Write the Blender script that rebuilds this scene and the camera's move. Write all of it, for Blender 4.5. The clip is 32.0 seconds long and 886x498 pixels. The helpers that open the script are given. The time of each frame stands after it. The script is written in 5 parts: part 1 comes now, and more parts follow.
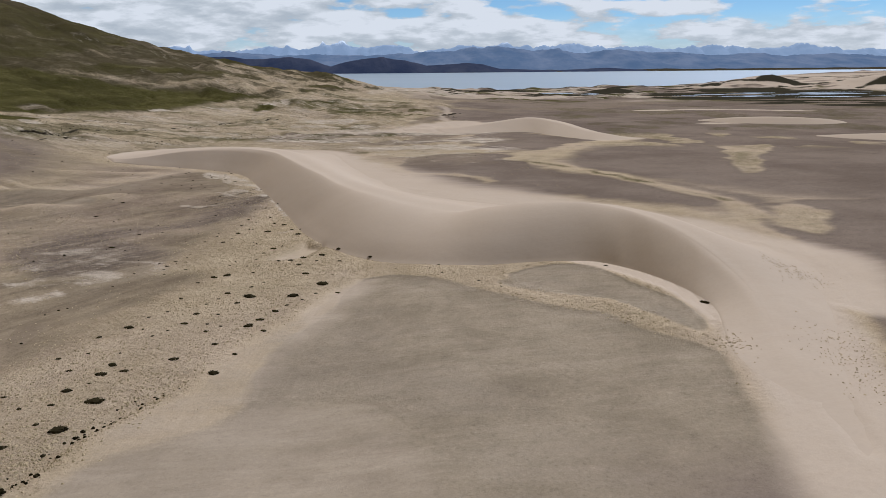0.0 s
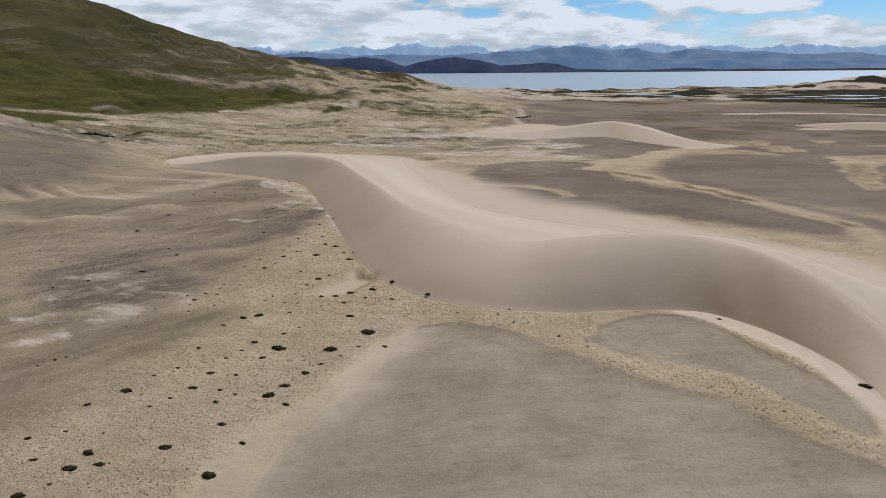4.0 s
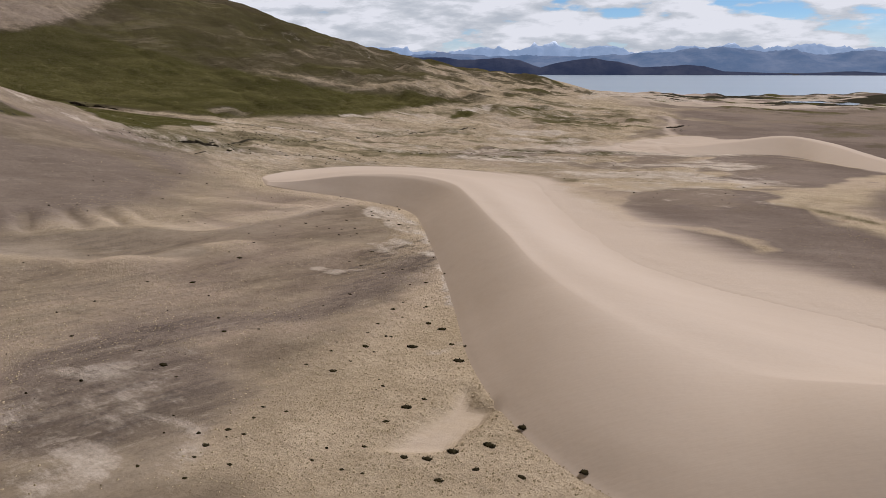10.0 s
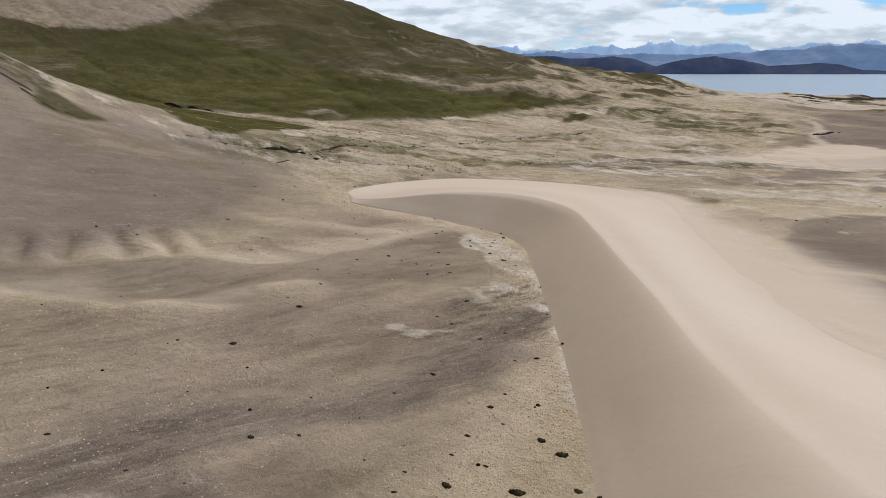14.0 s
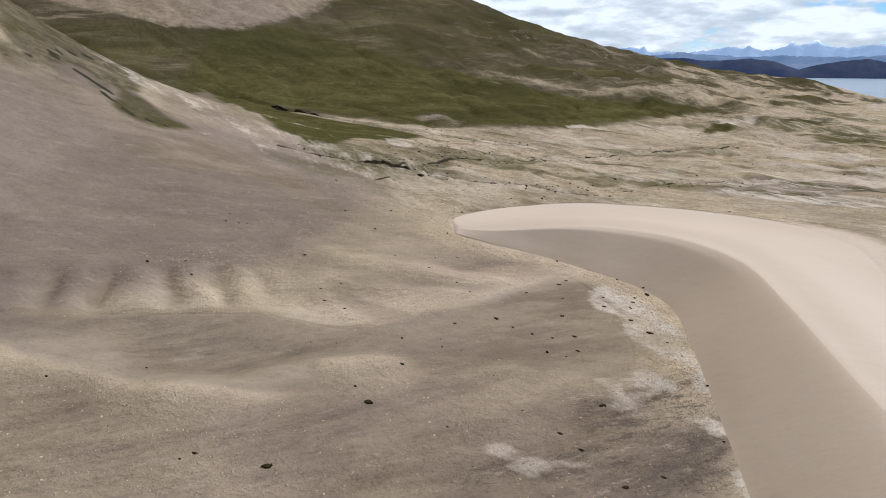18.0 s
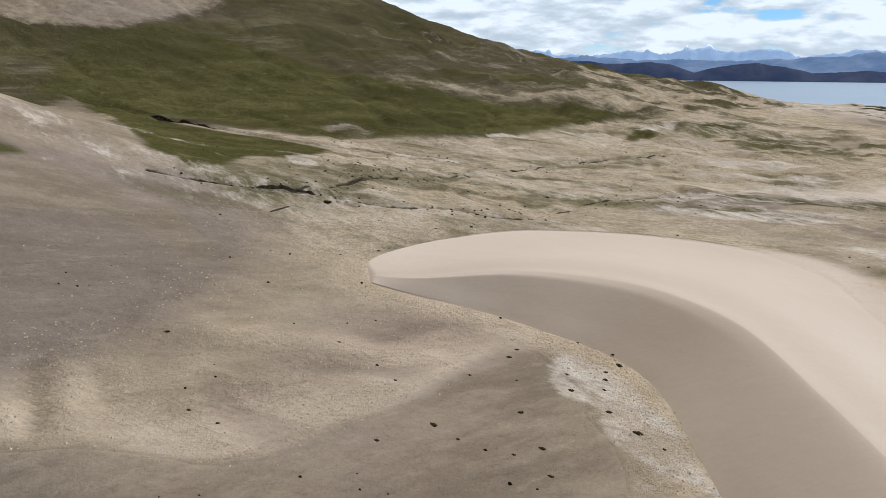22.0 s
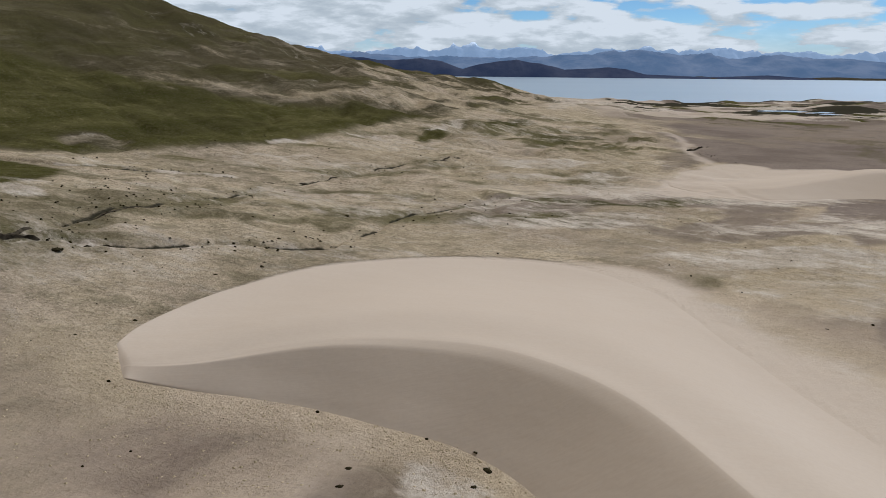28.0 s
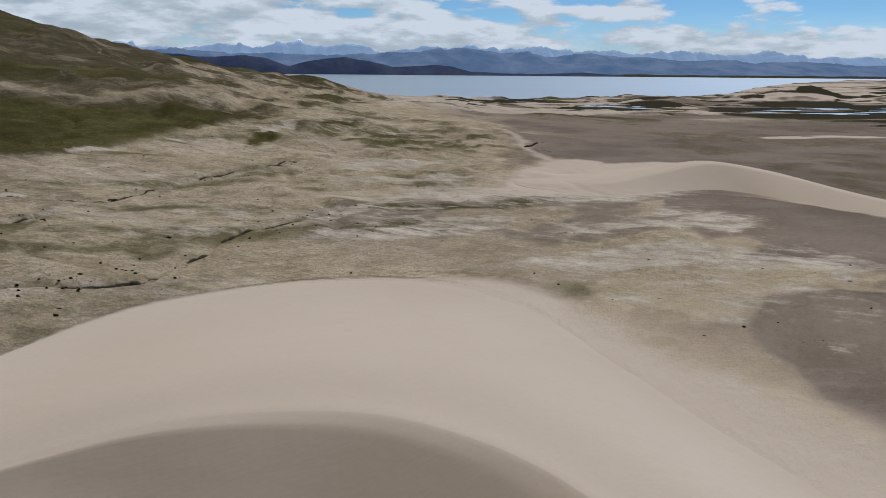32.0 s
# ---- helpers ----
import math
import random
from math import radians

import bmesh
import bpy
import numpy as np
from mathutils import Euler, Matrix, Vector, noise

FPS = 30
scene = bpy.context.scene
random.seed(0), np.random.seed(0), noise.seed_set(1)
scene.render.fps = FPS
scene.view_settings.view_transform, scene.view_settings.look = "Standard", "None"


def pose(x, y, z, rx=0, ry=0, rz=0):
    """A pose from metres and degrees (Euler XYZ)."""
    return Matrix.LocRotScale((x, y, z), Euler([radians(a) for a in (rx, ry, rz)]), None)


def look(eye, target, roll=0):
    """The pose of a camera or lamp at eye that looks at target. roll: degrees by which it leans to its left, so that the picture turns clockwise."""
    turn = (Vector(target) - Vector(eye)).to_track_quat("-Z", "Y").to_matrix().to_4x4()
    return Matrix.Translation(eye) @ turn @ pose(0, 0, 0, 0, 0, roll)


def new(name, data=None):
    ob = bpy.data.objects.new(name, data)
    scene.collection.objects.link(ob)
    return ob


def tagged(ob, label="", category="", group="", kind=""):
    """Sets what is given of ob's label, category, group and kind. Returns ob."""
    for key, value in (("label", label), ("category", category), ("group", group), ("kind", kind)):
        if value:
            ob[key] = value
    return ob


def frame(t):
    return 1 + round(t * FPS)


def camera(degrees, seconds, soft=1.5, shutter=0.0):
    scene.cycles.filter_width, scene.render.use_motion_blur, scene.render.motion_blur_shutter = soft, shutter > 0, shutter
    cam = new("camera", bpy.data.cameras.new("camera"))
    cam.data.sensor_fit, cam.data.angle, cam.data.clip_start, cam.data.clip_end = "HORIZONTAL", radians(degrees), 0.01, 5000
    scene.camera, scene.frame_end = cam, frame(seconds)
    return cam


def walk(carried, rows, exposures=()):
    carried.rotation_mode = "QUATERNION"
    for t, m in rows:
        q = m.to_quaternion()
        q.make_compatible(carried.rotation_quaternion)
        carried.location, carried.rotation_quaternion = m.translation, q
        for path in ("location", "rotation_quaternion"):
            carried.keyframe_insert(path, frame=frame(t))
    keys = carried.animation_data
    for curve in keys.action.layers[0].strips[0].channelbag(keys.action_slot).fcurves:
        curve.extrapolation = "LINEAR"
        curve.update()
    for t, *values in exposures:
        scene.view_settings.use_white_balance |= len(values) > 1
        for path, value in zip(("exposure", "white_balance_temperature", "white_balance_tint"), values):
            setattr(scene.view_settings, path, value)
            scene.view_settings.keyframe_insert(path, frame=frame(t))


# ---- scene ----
from mathutils.bvhtree import BVHTree

cam = camera(64.96, 32.0, soft=0.7)

# seconds, place, heading (to the left of +y), pitch, roll
PATH = [
    (0.0, 0.00, 0.00, 48.00, -0.000, -15.052, -0.478),
    (0.5, 0.50, 2.03, 48.11, 1.116, -15.031, -0.618),
    (1.0, 0.78, 4.35, 48.20, 2.108, -14.999, -0.684),
    (1.5, 0.86, 7.04, 48.22, 3.147, -14.982, -0.708),
    (2.0, 0.77, 9.99, 48.20, 4.203, -14.972, -0.706),
    (2.5, 0.52, 13.13, 48.20, 4.848, -14.966, -0.639),
    (3.0, 0.17, 16.54, 48.23, 5.143, -14.960, -0.557),
    (3.5, -0.17, 20.23, 48.27, 5.570, -14.994, -0.529),
    (5.5, -1.90, 35.85, 48.69, 7.991, -15.019, -0.369),
    (6.0, -2.69, 40.26, 48.69, 9.601, -14.995, -0.348),
    (6.5, -3.48, 44.67, 48.68, 11.169, -14.960, -0.355),
    (7.0, -4.30, 49.08, 48.66, 11.953, -14.957, -0.378),
    (7.5, -5.20, 53.49, 48.66, 12.456, -14.977, -0.385),
    (8.0, -6.21, 57.83, 48.69, 12.949, -14.963, -0.344),
    (8.5, -7.34, 62.11, 48.77, 13.462, -14.949, -0.254),
    (9.0, -8.55, 66.36, 48.85, 14.384, -14.902, -0.162),
    (9.5, -9.78, 70.66, 48.91, 15.490, -14.882, -0.121),
    (10.0, -11.09, 75.07, 48.93, 16.506, -14.906, -0.139),
    (10.5, -12.50, 79.59, 48.88, 17.595, -14.916, -0.187),
    (11.0, -14.01, 84.13, 48.80, 19.234, -14.896, -0.215),
    (11.5, -15.59, 88.59, 48.74, 21.256, -14.884, -0.203),
    (12.0, -17.21, 92.96, 48.67, 22.240, -14.880, -0.177),
    (12.5, -18.89, 97.27, 48.58, 22.902, -14.884, -0.174),
    (13.0, -20.64, 101.57, 48.48, 23.547, -14.902, -0.211),
    (13.5, -22.44, 105.89, 48.38, 24.391, -14.907, -0.286),
    (15.5, -29.98, 121.41, 48.96, 27.696, -14.990, -0.163),
    (16.0, -32.33, 125.51, 49.01, 28.803, -14.960, -0.068),
    (16.5, -34.63, 129.54, 49.06, 30.333, -14.920, -0.019),
    (17.0, -36.91, 133.50, 49.08, 32.413, -14.922, -0.008),
    (17.5, -39.24, 137.42, 49.05, 34.078, -14.876, 0.002),
    (18.0, -41.61, 141.22, 49.01, 34.751, -14.826, 0.038),
    (18.5, -44.01, 144.88, 49.02, 34.806, -14.731, 0.083),
    (19.0, -46.44, 148.47, 49.08, 34.430, -14.653, 0.115),
    (19.5, -48.88, 152.02, 49.18, 33.572, -14.588, 0.144),
    (20.0, -51.33, 155.53, 49.29, 32.614, -14.558, 0.178),
    (20.5, -53.76, 158.99, 49.42, 31.673, -14.574, 0.212),
    (21.0, -56.14, 162.35, 49.58, 30.293, -14.565, 0.239),
    (21.5, -58.31, 165.50, 49.77, 28.601, -14.633, 0.255),
    (22.0, -60.21, 168.39, 49.94, 27.422, -14.655, 0.249),
    (22.5, -61.89, 171.08, 50.08, 26.234, -14.675, 0.233),
    (23.0, -63.47, 173.72, 50.22, 25.087, -14.665, 0.217),
    (23.5, -64.96, 176.31, 50.35, 23.348, -14.660, 0.199),
    (24.0, -66.34, 178.71, 50.50, 20.734, -14.662, 0.203),
    (24.5, -67.60, 180.89, 50.64, 18.338, -14.693, 0.243),
    (25.0, -68.79, 183.09, 50.67, 16.400, -14.717, 0.302),
    (25.5, -69.95, 185.41, 50.58, 14.985, -14.681, 0.363),
    (27.5, -73.84, 194.80, 50.67, 10.863, -14.836, 0.396),
    (28.0, -74.73, 197.12, 50.61, 9.459, -14.869, 0.440),
    (28.5, -75.59, 199.40, 50.51, 8.108, -14.882, 0.493),
    (29.0, -76.39, 201.66, 50.36, 6.750, -14.867, 0.554),
    (29.5, -77.07, 203.93, 50.25, 5.302, -14.878, 0.601),
    (30.0, -77.63, 206.23, 50.17, 3.859, -14.884, 0.611),
    (30.5, -78.13, 208.59, 50.14, 2.265, -14.873, 0.588),
    (31.0, -78.58, 211.01, 50.12, 0.362, -14.920, 0.566),
    (31.5, -78.98, 213.43, 50.12, -1.769, -14.933, 0.561),
    (32.0, -79.35, 215.83, 50.14, -4.233, -14.953, 0.569),
]


def stand(x, y, z, heading, pitch, roll):
    return pose(x, y, z, 90 + pitch, 0, heading) @ pose(0, 0, 0, 0, 0, roll)


walk(cam, [(t, stand(*row)) for t, *row in PATH],
     [(0, -0.29, 5950, 11), (1, -0.29, 5950, 12), (2, -0.28, 5950, 12), (3, -0.25, 5900, 9), (6, -0.22, 5950, 10), (8, -0.23, 6250, 16), (11, -0.22, 6250, 16),
      (13, -0.10, 5950, 9), (16, 0.03, 5900, 10), (19, 0.15, 5800, 9), (21, 0.12, 5800, 7), (23, 0.02, 5800, 9), (28, -0.31, 5850, 8), (32, -0.45, 5750, 8)])

# ---- light ----
SUN_HEIGHT, SUN_TURN = 46, 31          # degrees above the ground, degrees from +y towards +x
world = bpy.data.worlds.new("sky")
scene.world = world
world.use_nodes = True


def sky_nodes():
    nt = world.node_tree
    nt.nodes.clear()
    N, L = nt.nodes.new, nt.links.new

    def math_node(op, a, b=None):
        n = N("ShaderNodeMath")
        n.operation = op
        for k, v in enumerate((a, b)):
            if v is None:
                continue
            if isinstance(v, (int, float)):
                n.inputs[k].default_value = v
            else:
                L(v, n.inputs[k])
        return n.outputs[0]

    def ramp(fac, stops):
        n = N("ShaderNodeValToRGB")
        L(fac, n.inputs[0])
        while len(n.color_ramp.elements) < len(stops):
            n.color_ramp.elements.new(0.5)
        for e, (p, c) in zip(n.color_ramp.elements, stops):
            e.position, e.color = p, (*c, 1) if isinstance(c, tuple) else (c, c, c, 1)
        return n.outputs[0]

    def noise_node(vec, scale, detail, rough=0.55):
        n = N("ShaderNodeTexNoise")
        L(vec, n.inputs["Vector"])
        n.inputs["Scale"].default_value, n.inputs["Detail"].default_value = scale, detail
        n.inputs["Roughness"].default_value = rough
        return n.outputs[0]

    tex = N("ShaderNodeTexSky")
    tex.sky_type, tex.sun_disc = "NISHITA", False
    tex.sun_elevation, tex.sun_rotation = radians(SUN_HEIGHT), radians(SUN_TURN)
    tex.altitude, tex.dust_density, tex.ozone_density = 4500, 0.3, 2.0
    coord = N("ShaderNodeTexCoord")
    xyz = N("ShaderNodeSeparateXYZ")
    L(coord.outputs["Generated"], xyz.inputs[0])
    x, y, z = xyz.outputs
    puff = N("ShaderNodeCombineXYZ")
    for k, (axis_value, size) in enumerate(((x, 9.0), (y, 9.0), (z, 34.0))):
        L(math_node("MULTIPLY", axis_value, size), puff.inputs[k])
    big = noise_node(puff.outputs[0], 0.28, 2)
    mid = noise_node(puff.outputs[0], 1.0, 8, 0.52)
    fine = noise_node(puff.outputs[0], 3.0, 8, 0.58)
    lifted = N("ShaderNodeVectorMath")
    lifted.operation = "ADD"
    L(puff.outputs[0], lifted.inputs[0])
    lifted.inputs[1].default_value = (0.0, 0.0, 0.45)
    above = noise_node(lifted.outputs[0], 1.0, 8, 0.52)
    # the cover thins out towards +x, is closed low down and broken overhead
    side = math_node("MULTIPLY", math_node("MAXIMUM", math_node("ADD", x, 0.05), 0.0), ramp(z, [(0.015, 0.0), (0.06, 0.32)]))
    cover = math_node("ADD", math_node("MULTIPLY", mid, 0.8), math_node("MULTIPLY", big, 0.34))
    cover = math_node("SUBTRACT", cover, side)
    cover = math_node("SUBTRACT", cover, ramp(z, [(0.10, 0.0), (0.45, 0.01)]))
    mask = ramp(cover, [(0.45, 0.0), (0.50, 1.0)])
    lum = math_node("ADD", math_node("MULTIPLY", fine, 0.5), math_node("MULTIPLY", mid, 0.5))
    # sunlit tops where the cloud thins out upwards, grey bases below
    lum = math_node("ADD", lum, math_node("MULTIPLY", math_node("SUBTRACT", mid, above), 0.55))
    cloud = ramp(lum, [(0.36, (0.62, 0.675, 0.72)), (0.47, (0.77, 0.815, 0.845)), (0.57, (1.0, 1.03, 1.06))])
    # cloud overhead, out of view, is dimmed and warmed to set the fill light
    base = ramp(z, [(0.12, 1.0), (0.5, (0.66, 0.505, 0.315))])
    bright = N("ShaderNodeMix")
    bright.data_type = "RGBA"
    sky_scale = N("ShaderNodeMix")
    sky_scale.data_type, sky_scale.blend_type = "RGBA", "MULTIPLY"
    sky_scale.inputs[0].default_value = 1.0
    L(tex.outputs[0], sky_scale.inputs[6])
    sky_scale.inputs[7].default_value = (SKY, 1.17 * SKY, 1.18 * SKY, 1)
    cl = N("ShaderNodeMix")
    cl.data_type, cl.blend_type = "RGBA", "MULTIPLY"
    cl.inputs[0].default_value = 1.0
    L(cloud, cl.inputs[6])
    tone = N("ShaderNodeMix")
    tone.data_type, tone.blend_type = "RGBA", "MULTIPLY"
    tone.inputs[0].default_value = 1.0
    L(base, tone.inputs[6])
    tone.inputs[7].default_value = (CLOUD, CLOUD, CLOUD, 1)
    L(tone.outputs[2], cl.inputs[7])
    # haze near the horizon turns all of it into pale cloud
    low = ramp(z, [(0.0, 0.9), (0.06, 0.0)])
    m2 = math_node("MAXIMUM", mask, low)
    L(m2, bright.inputs[0])
    L(sky_scale.outputs[2], bright.inputs[6])
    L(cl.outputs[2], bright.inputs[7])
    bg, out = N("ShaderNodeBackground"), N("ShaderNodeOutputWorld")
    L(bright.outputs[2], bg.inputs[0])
    bg.inputs[1].default_value = 1.0
    L(bg.outputs[0], out.inputs[0])


SKY, CLOUD = 0.078, 0.87
sky_nodes()

sun = new("sun", bpy.data.lights.new("sun", "SUN"))
sun.data.energy, sun.data.angle, sun.data.color = 5.0, radians(2.0), (1.0, 0.985, 0.985)
sh, st = radians(SUN_HEIGHT), radians(SUN_TURN)
sun.matrix_world = look((0, 0, 200), (-100 * math.cos(sh) * math.sin(st), -100 * math.cos(sh) * math.cos(st), 200 - 100 * math.sin(sh)))


# ---- noise and plan helpers ----
TABLE = np.random.default_rng(7).random((256, 256))


def value_noise(x, y, scale, seed=0):
    """Smooth noise, 0 to 1, with bumps about `scale` metres across."""
    u, v = x / scale + 17.3 * seed, y / scale + 5.7 * seed
    i, j = np.floor(u).astype(int), np.floor(v).astype(int)
    f, g = u - i, v - j
    f, g = f * f * (3 - 2 * f), g * g * (3 - 2 * g)
    a, b = TABLE[i % 256, j % 256], TABLE[(i + 1) % 256, j % 256]
    c, d = TABLE[i % 256, (j + 1) % 256], TABLE[(i + 1) % 256, (j + 1) % 256]
    return (a * (1 - f) + b * f) * (1 - g) + (c * (1 - f) + d * f) * g


def fbm(x, y, scale, octaves=4, seed=0):
    total, amp, norm = 0, 1.0, 0
    for k in range(octaves):
        ca, sa = math.cos(0.6 * k), math.sin(0.6 * k)
        total = total + amp * value_noise(ca * x - sa * y, sa * x + ca * y, scale / 2**k, seed + 3 * k)
        norm, amp = norm + amp, amp * 0.5
    return total / norm


def smooth(e0, e1, v):
    t = np.clip((v - e0) / (e1 - e0), 0, 1)
    return t * t * (3 - 2 * t)


def spline(nodes, m=12):
    """A smooth line through the nodes (any number of columns)."""
    n = np.array(nodes, float)
    n = np.vstack([2 * n[0] - n[1], n, 2 * n[-1] - n[-2]])
    t = np.linspace(0, 1, m, endpoint=False)[:, None]
    out = []
    for a, b, c, d in zip(n[:-3], n[1:-2], n[2:-1], n[3:]):
        out.append(0.5 * (2 * b + (c - a) * t + (2 * a - 5 * b + 4 * c - d) * t * t + (3 * b - a - 3 * c + d) * t**3))
    return np.vstack(out + [n[-2:-1]])


def from_line(x, y, line):
    """The distance of each place from a line in the plan."""
    best = np.full(np.shape(x), 1e9)
    for (ax, ay), (bx, by) in zip(line[:-1], line[1:]):
        dx, dy = bx - ax, by - ay
        t = np.clip(((x - ax) * dx + (y - ay) * dy) / (dx * dx + dy * dy + 1e-9), 0, 1)
        best = np.minimum(best, (x - ax - t * dx) ** 2 + (y - ay - t * dy) ** 2)
    return np.sqrt(best)


def near_line(x, y, nodes, width, warp=0.0, seed=1):
    """1 on a line, falling to 0 at width metres from it."""
    line = spline(nodes, 6)[:, :2]
    out = np.zeros(np.shape(x))
    pad = width * 2 + warp * 2
    (x0, y0), (x1, y1) = line.min(0) - pad, line.max(0) + pad
    sel = (x > x0) & (x < x1) & (y > y0) & (y < y1)
    px, py = x[sel], y[sel]
    wx = warp * (fbm(px, py, 12, 3, seed) - 0.5) * 2
    wy = warp * (fbm(px, py, 12, 3, seed + 9) - 0.5) * 2
    out[sel] = smooth(1.0, 0.0, from_line(px + wx, py + wy, line) / width)
    return out


def patch(x, y, corners, soft=3.0, warp=4.0, seed=1, grain=14.0):
    """1 inside a rounded outline in the plan, 0 outside, over a soft and ragged rim."""
    ring = spline(list(corners) + [corners[0]], 5)[:, :2]
    out = np.zeros(np.shape(x))
    pad = soft + 2 * warp
    (x0, y0), (x1, y1) = ring.min(0) - pad, ring.max(0) + pad
    sel = (x > x0) & (x < x1) & (y > y0) & (y < y1)
    if not sel.any():
        return out
    px, py = x[sel], y[sel]
    px = px + warp * (fbm(px, py, grain, 4, seed) - 0.5) * 2
    py = py + warp * (fbm(px, py, grain, 4, seed + 5) - 0.5) * 2
    inside = np.zeros(px.shape, bool)
    for (ax, ay), (bx, by) in zip(ring[:-1], ring[1:]):
        cross = ((ay > py) != (by > py)) & (px < (bx - ax) * (py - ay) / (by - ay + 1e-12) + ax)
        inside ^= cross
    d = from_line(px, py, ring) * np.where(inside, 1, -1)
    out[sel] = smooth(-soft, soft, d)
    return out


# ---- the shape of the land ----
MARSH = [(285, 930), (320, 1070), (415, 1195), (540, 1250), (660, 1160), (750, 1030), (640, 860), (505, 765), (400, 800), (335, 845)]


def rise(x, y, a, x0, y0, sx, sy, turn):
    c, s = math.cos(turn), math.sin(turn)
    dx, dy = x - x0, y - y0
    return a * np.exp(-(((c * dx + s * dy) / sx) ** 2) - ((c * dy - s * dx) / sy) ** 2)


# stations along the dune: slip-face foot, crest and its height, windward foot
DUNE_FOOT = [(-129.5, 271.3), (-123, 271.6), (-106, 273), (-94, 271), (-84.2, 268.6), (-74.8, 261), (-66.5, 244.5), (-58, 225.5), (-49, 204.5),
             (-41, 184), (-31.8, 160.5), (-20.3, 142.5), (-6, 131.5), (6, 129),
             (17, 130.8), (28.5, 130.9), (34.5, 125.5), (38.5, 118), (41.2, 109), (41.6, 100), (37, 82), (32, 55)]
DUNE_CREST = [(-131.5, 274, 0.1), (-122, 275.2, 1.9), (-106, 281.2, 5.4), (-92, 282.6, 7.2), (-78.5, 280, 8.2), (-65.5, 269.8, 8.3), (-54.8, 249.3, 8.0),
              (-46.5, 231, 8.1), (-37.3, 210.5, 8.5), (-28.8, 190.5, 8.6), (-18.5, 171.5, 8.7), (-9, 160.5, 7.7), (1.5, 154, 6.8), (10.3, 149.5, 8.5),
              (19, 148, 9.6), (28.6, 146.5, 9.8), (36, 142.5, 9.0), (41, 134, 8.0), (45.5, 122, 6.0), (48, 105, 2.6), (43.5, 81, 0.7),
              (38, 55, 0.1)]
DUNE_WIND = [(-135, 278), (-136.5, 290), (-133, 312), (-122, 337), (-99, 357), (-73, 362.5), (-53, 349), (-43, 319), (-29, 277), (-9, 235), (14, 215),
             (36, 202), (50, 192), (58, 185), (64, 177), (67, 168), (69, 158), (73, 145), (74, 126), (64, 102), (54, 79), (46, 52)]


LAKE_Z = -3.0
SHORE = [(-400, 1150), (-75, 1195), (80, 1260), (207, 1345), (420, 1420), (560, 1500), (830, 1930), (1230, 2450), (1850, 3050), (2600, 3330), (5200, 3500)]
FAR_SHORE = 3480.0
GULLY_MAIN = [(-328, 360), (-316, 365), (-298, 367), (-280, 370), (-262, 374), (-243, 377), (-221, 379)]
GULLY_LOW = [(-195, 279), (-189, 287), (-182, 293), (-177, 303), (-170, 314), (-161, 318), (-152, 327.5), (-145, 335), (-134, 341), (-128, 346)]
GULLY_CREEK = [(-128, 346), (-125, 360), (-122, 376), (-118, 396), (-107, 416), (-91, 448)]
GULLY_UPPER = [(-175, 307), (-176, 323), (-174, 340), (-172, 358), (-169, 376), (-165, 395)]
TRACK = [(-221, 380), (-211, 391), (-198, 393), (-179, 409), (-162, 420), (-155, 450), (-146, 474), (-133, 500), (-122, 525)]
WET_STRIP = [(-98, 441), (-85, 441), (-75, 443), (-60, 446), (-46, 448), (-30, 460)]
POOL = [(-36, 137), (-35, 142), (-33, 149), (-32, 155.5), (-29.5, 151.5), (-27, 151), (-28, 145), (-30, 139)]


def shore_y(x):
    return np.interp(x, [p[0] for p in SHORE], [p[1] for p in SHORE])


def plain(x, y):
    """The land without its dunes and small relief."""
    z = np.interp(y, [-500, 0, 80, 120, 140, 160, 180, 220, 250, 280, 360, 500, 650, 1150, 9000], [14, 12.9, 11.0, 9.6, 8.8, 7.7, 6.75, 6.1, 5.8, 4.8, 2.3, -0.9, -1.6, -2.2, -2.2])
    z = z + rise(x, y, 1.2, -95, 220, 15, 50, 0.0) + rise(x, y, 5.0, -205, 345, 65, 70, 0.0) + 0.8 * smooth(-16, 0, x) * smooth(165, 130, y)
    z = z + rise(x, y, 142.8, -600.8, 539.3, 266.9, 506.6, -0.49)
    z = z + rise(x, y, 322.6, -403.8, 42.3, 83.8, 181.7, 2.48)
    return z + rise(x, y, 17.2, -140.6, 1157.8, 230.4, 67.6, -2.03) * smooth(-70, -190, x)


def hillness(x, y):
    """1 on the grassy hill, 0 on the plain."""
    foot = np.interp(y, [200, 330, 396, 470, 560, 650, 800, 960, 1200], [-620, -330, -236, -205, -176, -150, -120, -70, 0])
    return smooth(-14, 14, foot - x + 14 * (fbm(x, y, 40, 3, 4) - 0.5)) * smooth(250, 320, y) * smooth(1150, 1050, y)


DRIFT_A = [(-142, 235), (-137, 236), (-129, 240), (-120, 243), (-110, 246), (-105, 248)]
DRIFT_B = [(-113, 187), (-108, 191), (-106, 197), (-102, 202), (-98, 206)]
DRIFT_C = [(-140, 178), (-135, 182), (-127, 185), (-117, 185), (-112, 187)]
SPUR_EDGE = [(-222, 224), (-208, 232), (-194, 243), (-181, 261), (-165, 260), (-155, 256)]
STRIP = [(36, 325), (49, 301), (62, 275), (71, 248), (78, 232), (86, 219), (89, 207), (86, 186)]
BRINK = [(-175, 165), (-144, 187), (-136, 198), (-125, 208), (-117, 211), (-110, 215), (-105, 224), (-100, 234), (-99, 246), (-97, 264)]


